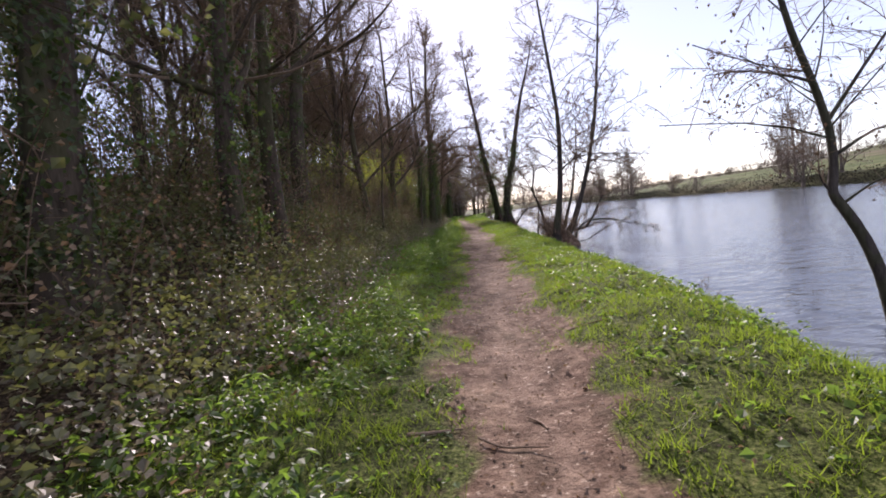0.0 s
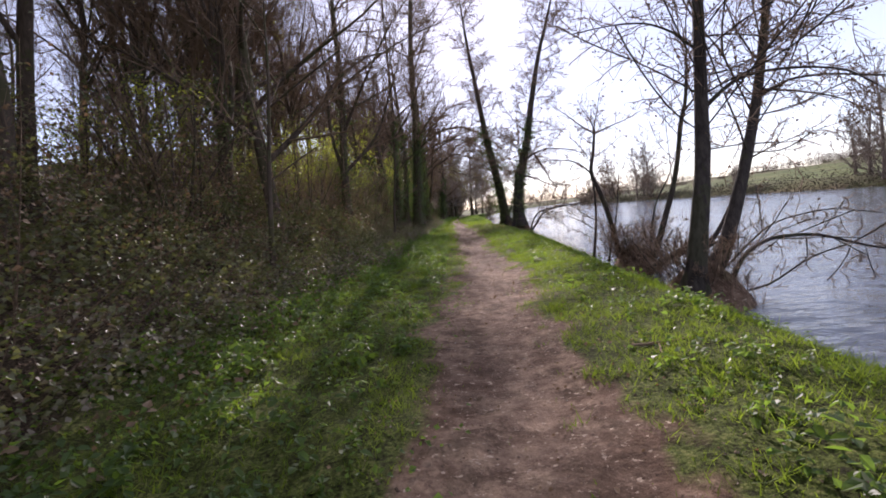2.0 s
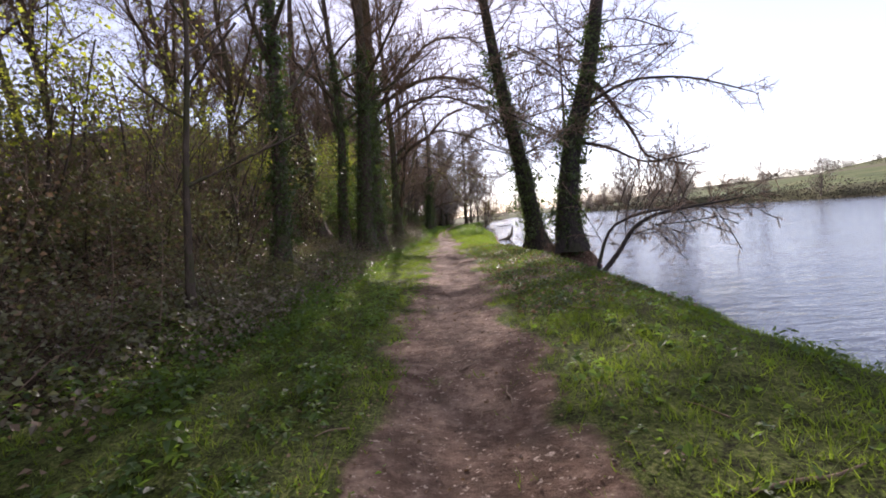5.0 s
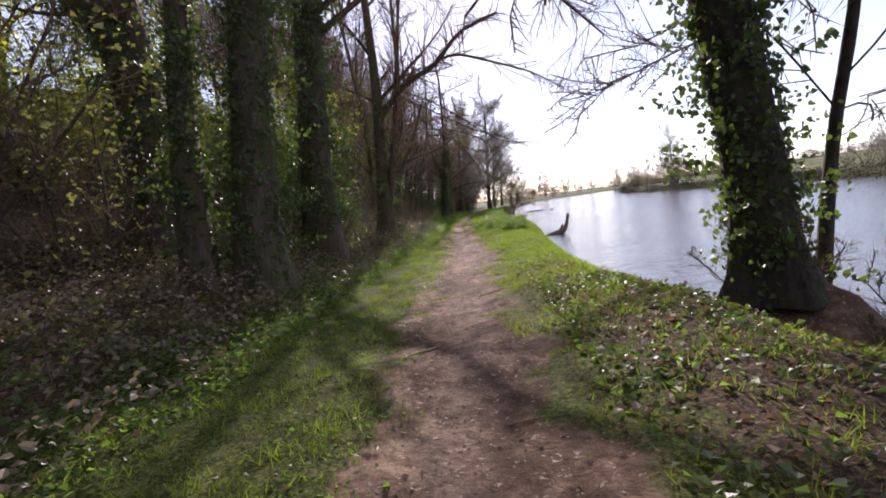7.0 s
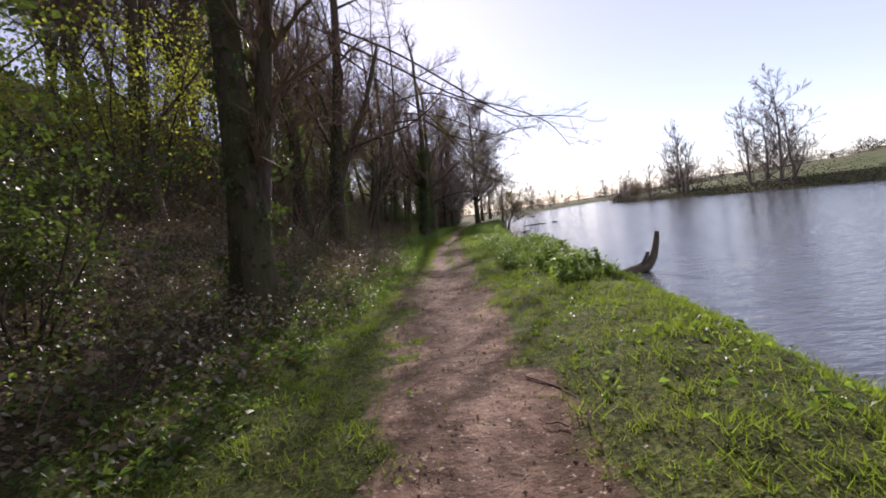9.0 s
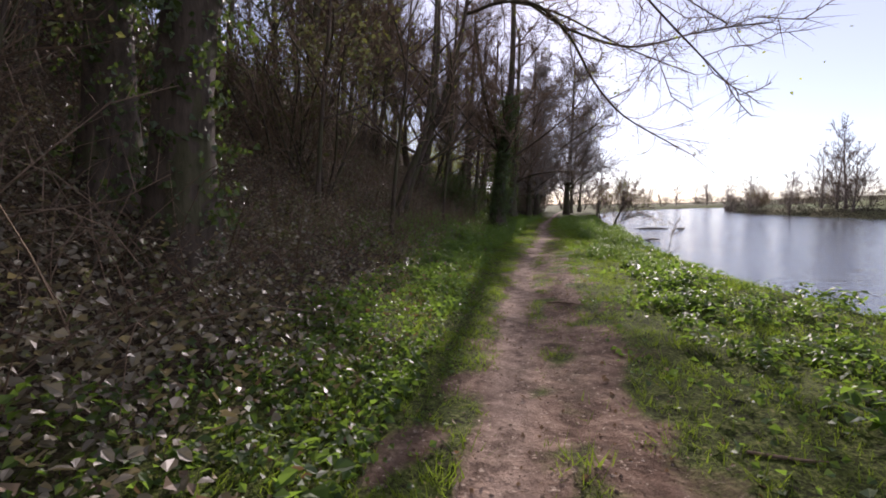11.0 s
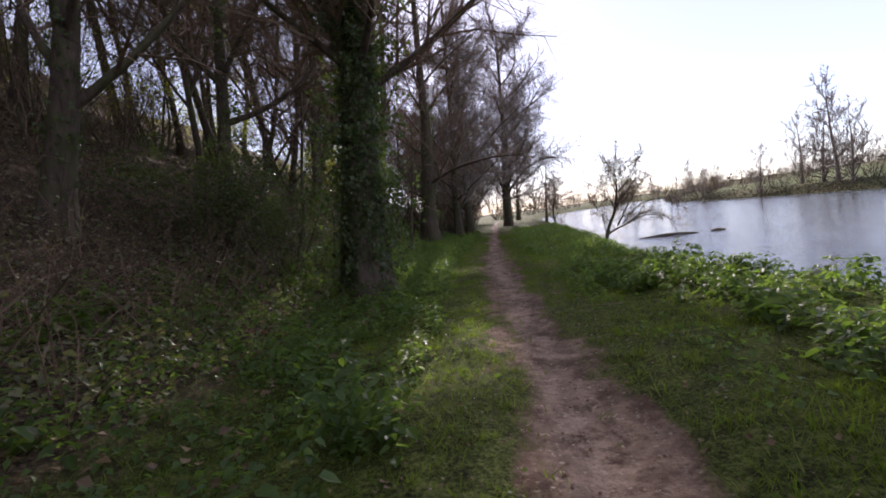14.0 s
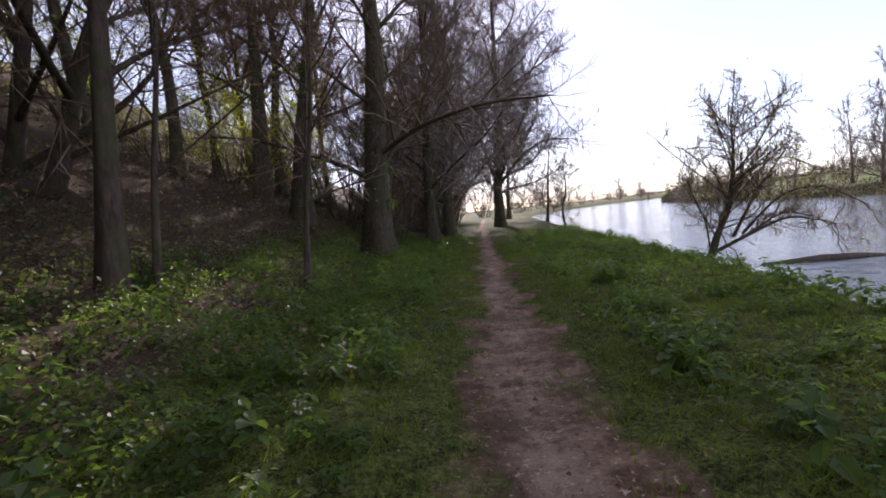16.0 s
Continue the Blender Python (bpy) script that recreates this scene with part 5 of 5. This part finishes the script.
def plants(name, n, y0, y1, left, right, tall, size, mat, label, category, patch, seed, tiers=4):
    """Upright leafy plants: a few tiers of leaf pairs on each, spreading outwards and drooping, in clumps of uneven height."""
    x, y = scatter(n, y0, y1, left, right)
    x, y = thin_out(x, y, np.clip(0.5 + patch * wave(x, y, 1.3, seed), 0.03, 1))
    n = len(x)
    tall = np.interp(y, *tall) if isinstance(tall, tuple) else tall
    h = tall * np.clip(0.75 + 0.4 * wave(x, y, 1.1, seed + 2), 0.3, 1.5) * rng.uniform(0.6, 1.25, n)
    lean = rng.normal(0, 0.18, (n, 2))
    turn = rng.uniform(0, 6.28, n)
    at, way, big = [], [], []
    for k in range(tiers):
        f = 0.3 + 0.7 * k / (tiers - 1)
        z = h * f
        c = np.stack([x + lean[:, 0] * z, y + lean[:, 1] * z, height(x, y) + z], 1)
        for m in range(2 + (k == tiers - 1)):
            a = turn + k * 1.57 + m * 6.28 / (2 + (k == tiers - 1)) + rng.normal(0, 0.35, n)
            at.append(c)
            way.append(a)
            big.append(np.clip(h / tall, 0.6, 1.3) * size * (1.15 - 0.55 * f))
    at, way, big = np.concatenate(at), np.concatenate(way), np.concatenate(big)
    big = big * rng.uniform(0.7, 1.3, len(big))
    dip = rng.normal(0.25, 0.35, len(big))
    tip = np.stack([np.cos(way), np.sin(way), -dip], 1)
    tip /= np.linalg.norm(tip, axis=1, keepdims=True)
    side = np.stack([-np.sin(way), np.cos(way), rng.normal(0, 0.25, len(big))], 1)
    side /= np.linalg.norm(side, axis=1, keepdims=True)
    face = np.cross(tip, side)
    v = at[:, None] + big[:, None, None] * (side[:, None] * LEAF6[None, :, :1] * 0.95 + tip[:, None] * (LEAF6[None, :, 1:2] + 0.12) + face[:, None] * LEAF6[None, :, 2:])
    f = LEAF6_FACES[None] + (np.arange(len(big)) * len(LEAF6))[:, None, None]
    return tagged(new(name, mesh_from(name, v.reshape(-1, 3), f.reshape(-1, 3), mat)), label, category, kind="stuff")


def low_leaves(name, n, y0, y1, left, right, size, mat, tall, label, category, patch=None, seed=31):
    x, y = scatter(n, y0, y1, left, right)
    if patch is not None:
        x, y = thin_out(x, y, np.clip(0.5 + patch * wave(x, y, 1.7, seed), 0.05, 1))
    h = tall * (0.6 + 0.5 * wave(x, y, 1.3, seed + 2))
    at = np.stack([x, y, height(x, y) + np.clip(h, 0.02, None) * rng.uniform(0.1, 1.0, len(x))], 1)
    form = (LEAF6, LEAF6_FACES) if name == "nettles" or seed == 71 else (LEAF, LEAF_FACES)
    return tagged(new(name, leaves(name, at, size, mat, rng, 0.3, 1.6, None, 1.0, *form)), label, category, kind="stuff")


low_leaves("ground_herbs", 22000, 62, 75, lambda y: verge_x(y) - 0.9, lambda y: verge_x(y) + 0.35, 0.05, HERB, 0.2, "low green herbs along the verge", "undergrowth", 0.45)
low_leaves("withered_brambles", 22000, 60, 72, lambda y: verge_x(y) - 4.5, lambda y: verge_x(y) - 0.5, 0.05, WITHERED, 0.75, "tangle of pale withered brambles under the trees", "undergrowth", 0.6, 77)
low_leaves("ground_herbs", 90000, 73, 114, lambda y: verge_x(y) - 3.0, lambda y: verge_x(y) + 0.35, 0.046, HERB, 0.3, "low carpet of herbs and ivy under the trees", "undergrowth", 0.8)
low_leaves("ground_herbs", 60000, -1, 62, lambda y: verge_x(y) - 2.2, lambda y: verge_x(y) + 0.35, 0.05, HERB, 0.16, "low carpet of herbs and ivy under the trees", "undergrowth", 0.45)
low_leaves("withered_brambles", 70000, 32, 66, lambda y: verge_x(y) - 4.5, lambda y: verge_x(y) + 0.1, 0.052, WITHERED, 0.5, "withered brown bramble and ivy leaves under the trees", "undergrowth", 0.5, 71)
low_leaves("withered_brambles", 34000, 62, 92, lambda y: verge_x(y) - 8.0, lambda y: verge_x(y) - 1.9, 0.05, WITHERED, 1.0, "withered brown brambles on the wooded slope", "undergrowth", 0.6, 73)
low_leaves("ivy_carpet", 10000, 33, 46, lambda y: path_x(y) + 0.8, lambda y: crest_x(y) + 0.3, 0.05, IVY, 0.09, "dark ivy and brown litter at the foot of the bank trees", "undergrowth", 0.8, 75)
low_leaves("dead_leaves", 3500, 33, 47, lambda y: path_x(y) + 0.7, lambda y: crest_x(y) + 0.3, 0.05, DEAD, 0.05, "brown fallen leaves under the bank trees", "leaf litter")
low_leaves("withered_brambles", 24000, -1, 36, lambda y: verge_x(y) - 1.7, lambda y: verge_x(y) - 0.05, 0.05, WITHERED, 0.5, "withered brown brambles creeping into the verge", "undergrowth", 0.6, 79)
low_leaves("brambles", 90000, -1, 114, lambda y: verge_x(y) - 4.0, lambda y: verge_x(y) - 0.5, 0.06, BRAMBLE, 0.45, "dull green bramble leaves", "undergrowth", 0.6, 35)
plants("nettles", 9500, 70, 112, lambda y: verge_x(y) - 2.8, lambda y: path_x(y) - 0.9, ((70, 77, 84, 112), (0.16, 0.3, 0.26, 0.24)), 0.1, HERB, "broad dark green nettles under the trees", "nettles", 0.6, 47)
low_leaves("dead_leaves", 34000, -1, 114, lambda y: verge_x(y) - 7.0, lambda y: verge_x(y) + 0.2, 0.065, DEAD, 0.12, "brown fallen leaves", "leaf litter")
low_leaves("brambles", 40000, 58, 118, lambda y: verge_x(y) - 18.0, lambda y: verge_x(y) - 2.5, 0.075, BRAMBLE, 0.6, "dull bramble and ivy cover on the wooded slope", "undergrowth", 0.8, 53)
low_leaves("dead_leaves", 5000, -1, 114, lambda y: path_x(y) - 1.3, lambda y: path_x(y) + 1.0, 0.034, DEAD, 0.02, "curled brown leaves on the path and its edges", "leaf litter", 0.6, 33)
low_leaves("dead_leaves", 16000, -1, 114, lambda y: path_x(y) - 1.0, lambda y: path_x(y) + 1.0, 0.02, DEAD, 0.015, "pale brown leaf scraps on the path", "leaf litter")
plants("nettles", 4000, 57, 87, lambda y: path_x(y) + 1.4 + 0.25 * np.sin(y), lambda y: crest_x(y) - 0.35, ((57, 66, 71, 75, 79, 87), (0.26, 0.2, 0.13, 0.16, 0.28, 0.22)), 0.11, HERB, "bright green nettles along the bank", "nettles", 0.9, 39)
plants("nettles", 3400, 85, 112, lambda y: path_x(y) + 1.05 + 0.25 * np.sin(y), lambda y: crest_x(y) - 0.3, ((85, 88, 91, 112), (0.2, 0.13, 0.18, 0.16)), 0.09, HERB, "bright green nettles along the bank", "nettles", 0.9, 39)
plants("verge_herbs", 1500, 34, 66, lambda y: verge_x(y) - 0.6, lambda y: verge_x(y) + 0.35, 0.17, 0.085, HERB, "broad green weeds in the verge", "herbs", 0.9, 87, 3)
low_leaves("bank_herbs", 22000, 57, 112, lambda y: path_x(y) + 0.75, lambda y: crest_x(y) + 0.3, 0.05, HERB, 0.14, "small green herbs in the grass of the bank", "herbs", 1.0, 81)
plants("verge_herbs", 5200, -1, 36, lambda y: verge_x(y) - 0.7, lambda y: path_x(y) - 0.8, 0.2, 0.09, HERB, "broad green weeds and nettles in the verge", "herbs", 0.8, 83, 3)
plants("bank_herbs", 1800, -1, 34, lambda y: path_x(y) + 0.8, lambda y: crest_x(y) + 0.2, 0.11, 0.07, HERB, "green weeds in the grass of the bank", "herbs", 1.0, 85, 3)
low_leaves("verge_herbs", 26000, -1, 112, lambda y: verge_x(y) - 0.3, lambda y: path_x(y) - 0.35, 0.035, HERB, 0.06, "small broad-leaved herbs in the verge", "herbs", 0.9, 57)
low_leaves("bank_herbs", 10000, -1, 56, lambda y: path_x(y) + 0.7, lambda y: crest_x(y) + 0.3, 0.05, HERB, 0.1, "small green herbs in the grass of the bank", "herbs", 0.9, 43)


def thicket(name, n, y0, y1, left, right, tall, label, mat):
    """Arching bramble and hazel stems."""
    rnd = random.Random(n)
    segs = []
    xs, ys = scatter(n, y0, y1, left, right)
    zs = height(xs, ys)
    for x, y, z in zip(xs, ys, zs):
        h = tall * rnd.uniform(0.4, 1.2)
        p = Vector((x, y, z - 0.05))
        d = Vector((rnd.gauss(0, 0.5), rnd.gauss(0, 0.5), 1)).normalized()
        sag = Vector((rnd.gauss(0, 0.12), rnd.gauss(0, 0.12), -rnd.uniform(0.05, 0.4)))
        r = rnd.uniform(0.004, 0.009)
        for k in range(4):
            q = p + d * (h / 4)
            segs.append((*p, *q, r * (1 - k * 0.18), r * (0.82 - k * 0.18)))
            d = (d + sag).normalized()
            p = q
    return tagged(new(name, mesh_from(name, *tubes(segs, 3), mat)), label, "undergrowth", kind="stuff")


thicket("bramble_stems", 1000, -1, 36, lambda y: verge_x(y) - 6.0, lambda y: verge_x(y) - 0.7, 2.2, "tangled brown bramble and brush stems", BRIAR)
thicket("bramble_stems", 900, 34, 66, lambda y: verge_x(y) - 5.0, lambda y: verge_x(y) - 0.6, 0.9, "thin brown bramble stems under the trees", BRIAR)
thicket("bramble_stems", 2600, 60, 88, lambda y: verge_x(y) - 7.0, lambda y: verge_x(y) - 1.0, 1.5, "tangled dead brush on the wooded slope", BRIAR)
thicket("bramble_stems", 900, 40, 100, lambda y: verge_x(y) - 12.0, lambda y: verge_x(y) - 3.4, 1.2, "thin brown brush stems on the wooded slope", BRIAR)
x, y = scatter(62000, -1, 38, lambda y: verge_x(y) - 5.0, lambda y: verge_x(y) - 0.5)
mound = np.clip((verge_x(y) - 0.3 - x) / 1.7, 0.1, 1) * np.clip(0.95 + 0.5 * wave(x, y, 2.0, 41) + 0.25 * wave(x, y, 0.7, 42), 0.2, None)
at = np.stack([x, y, height(x, y) + mound * np.clip(1 - np.abs(rng.normal(0, 0.22, len(x))), 0.1, 1)], 1)
tagged(new("bramble_leaves", leaves("bramble_leaves", at, 0.062, BRAMBLE, rng, 0.3, 1.4)), "dull bramble leaves in a dark thicket", "undergrowth", kind="stuff")

x, y = scatter(26000, -1, 36, lambda y: verge_x(y) - 6.0, lambda y: verge_x(y) - 1.2)
at = np.stack([x, y, height(x, y) + rng.uniform(0, 1, len(x)) * np.clip((verge_x(y) - x) / 2.0, 0.2, 1) * (2.1 + 0.8 * wave(x, y, 2.2, 45))], 1)
tagged(new("dead_bramble_leaves", leaves("dead_bramble_leaves", at, 0.055, DEAD, rng, 0.5, 2.0)), "withered brown leaves hanging in the thicket", "undergrowth", kind="stuff")

x, y = scatter(12000, -1, 100, lambda y: path_x(y) - 0.8, lambda y: path_x(y) + 0.8)
r = rng.uniform(0.003, 0.013, len(x)) ** 1.0
base = np.stack([x, y, height(x, y)], 1)
oct6 = np.array([(1, 0, 0), (0, 1, 0), (-1, 0, 0), (0, -1, 0), (0, 0, 0.8), (0, 0, -0.5)])
v = base[:, None] + oct6[None] * r[:, None, None] * rng.uniform(0.6, 1.3, (len(x), 6, 1))
f = np.array([(0, 1, 4), (1, 2, 4), (2, 3, 4), (3, 0, 4)])[None] + (np.arange(len(x)) * 6)[:, None, None]
tagged(new("gravel", mesh_from("gravel", v.reshape(-1, 3), f.reshape(-1, 3), CLOD)), "small clods and stones on the earth path", "gravel", kind="stuff")

# fallen sticks on the path and verges
rnd = random.Random(23)
for k in range(110):
    y = rnd.uniform(1, 98)
    x = float(path_x(y)) + rnd.uniform(-1.3, 1.3)
    a, n = rnd.uniform(0, 6.28), rnd.uniform(0.12, 0.5)
    pts = []
    for s in (-1, -0.3, 0.3, 1):
        px, py = x + math.cos(a) * s * n / 2 + rnd.gauss(0, 0.015), y + math.sin(a) * s * n / 2 + rnd.gauss(0, 0.015)
        pts.append((px, py, float(height(px, py)) + 0.012))
    r = rnd.uniform(0.004, 0.011)
    me = stem_mesh("fallen_stick", [tuple(Vector(p) - Vector(pts[0])) for p in pts], (r, r, r * 0.8, r * 0.4), TWIG, 5, 0.0, 0.1, k)[0]
    ob = new("fallen_stick", me)
    ob.location = pts[0]
    tagged(ob, "small dry brown stick lying by the path", "stick", "fallen sticks")

# ---- far bank ----
FAR = []
for k in range(5):
    tall = (6.5, 7.5, 6.0, 8.0, 7.0)[k]
    FAR.append(tree("far_tree", 80 + k, [(0, 0, -0.3), (0.1, 0, tall * 0.2), (0.3, 0.2, tall * 0.55), (0.2, 0.4, tall)], (0.16, 0.13, 0.09, 0.03), dict(DISTANT, angle=(18, 72), lift=(0, 0.03, 0.01, 0.0), wander=(0, 0.14, 0.2, 0.25), thin=(0, 0.026, 0.017, 0.013), ratio=(0, 0.45, 0.8)), (560, 4200), "bare many-stemmed tree on the far river bank", hair=True, length=4.0, start=0.02, limbs=20, twig=HAZED_FARTWIG, bark=HAZED_FARTWIG, sides=6, group="trees on the far bank", far=True))
rnd = random.Random(9)
far_spots = [(33.5, 50, 1.0), (34.5, 52.5, 1.1), (35.5, 55, 0.9), (35.0, 47, 0.8), (35.8, 57, 0.7), (35.2, 102, 0.95), (35.8, 105, 1.25), (36.2, 108, 1.1), (36.0, 111, 1.0), (35.8, 141, 0.72), (36.0, 127, 0.9), (36.6, 129.5, 1.1), (37.0, 132, 1.0), (36.8, 135, 0.8), (37.5, 120, 0.5), (38, 160, 0.6), (39, 172, 0.7), (34.5, 74, 0.45), (35, 83, 0.4)]
while len(far_spots) < 26:
    y = rnd.uniform(150, 430)
    far_spots.append((float(far_x(y)) + rnd.uniform(0.5, 14) - (10 if y > 230 else 0), y, rnd.uniform(0.8, 1.5)))
for _ in range(14):
    y = rnd.uniform(215, 330)
    far_spots.append((float(crest_x(y)) + rnd.uniform(-6, 60) * (1 if y > 260 else 0.1), y + 40, rnd.uniform(0.8, 1.5)))
for k, (x, y, sc) in enumerate(far_spots):
    m = Matrix.Translation(on_ground(x, y, 0.0)) @ Matrix.Rotation(rnd.uniform(0, 6.28), 4, "Z") @ Matrix.Scale(sc, 4)
    ob = FAR[k] if k < 5 else copy_thing(FAR[k % 5], m)
    ob.matrix_basis = m
y = rng.uniform(-10, 330, 46000)
x = far_x(y) - 1.7 + np.abs(rng.normal(0, 1.0, len(y)))
at = np.stack([x, y, np.maximum(height(x, y), WATER_Z) + rng.uniform(0, 1, len(y)) ** 1.5 * (1.0 + 0.5 * wave(x, y, 9, 51))], 1)
tagged(new("far_scrub", leaves("far_scrub", at, 0.13, FARWOOD, rng, 0.3, 2.0)), "low rough scrub along the far bank", "scrub", kind="stuff")

# the far tree line on the skyline
cx, cy = rng.uniform(-60, 520, 420), rng.uniform(260, 640, 420)
keep = (cx - far_x(cy) > -20) | (cy > 430)
cx, cy = cx[keep], cy[keep]
tall = rng.uniform(4, 9, len(cx))
pick = rng.integers(0, len(cx), 44000)
o = rng.normal(0, 1, (len(pick), 3))
o *= (rng.uniform(0.3, 1, len(pick)) ** 0.5 / (np.linalg.norm(o, axis=1) + 1e-9))[:, None]
at = np.stack([cx[pick], cy[pick], height(cx[pick], cy[pick]) + tall[pick] * 0.5], 1) + o * (tall[pick, None] * np.array([0.55, 0.55, 0.5]))
tagged(new("far_woods", leaves("far_woods", at, 0.75, FARWOOD, rng, 0.3, 2.5, None, 0.6)), "hazy bare woods along the skyline", "woods", kind="stuff")
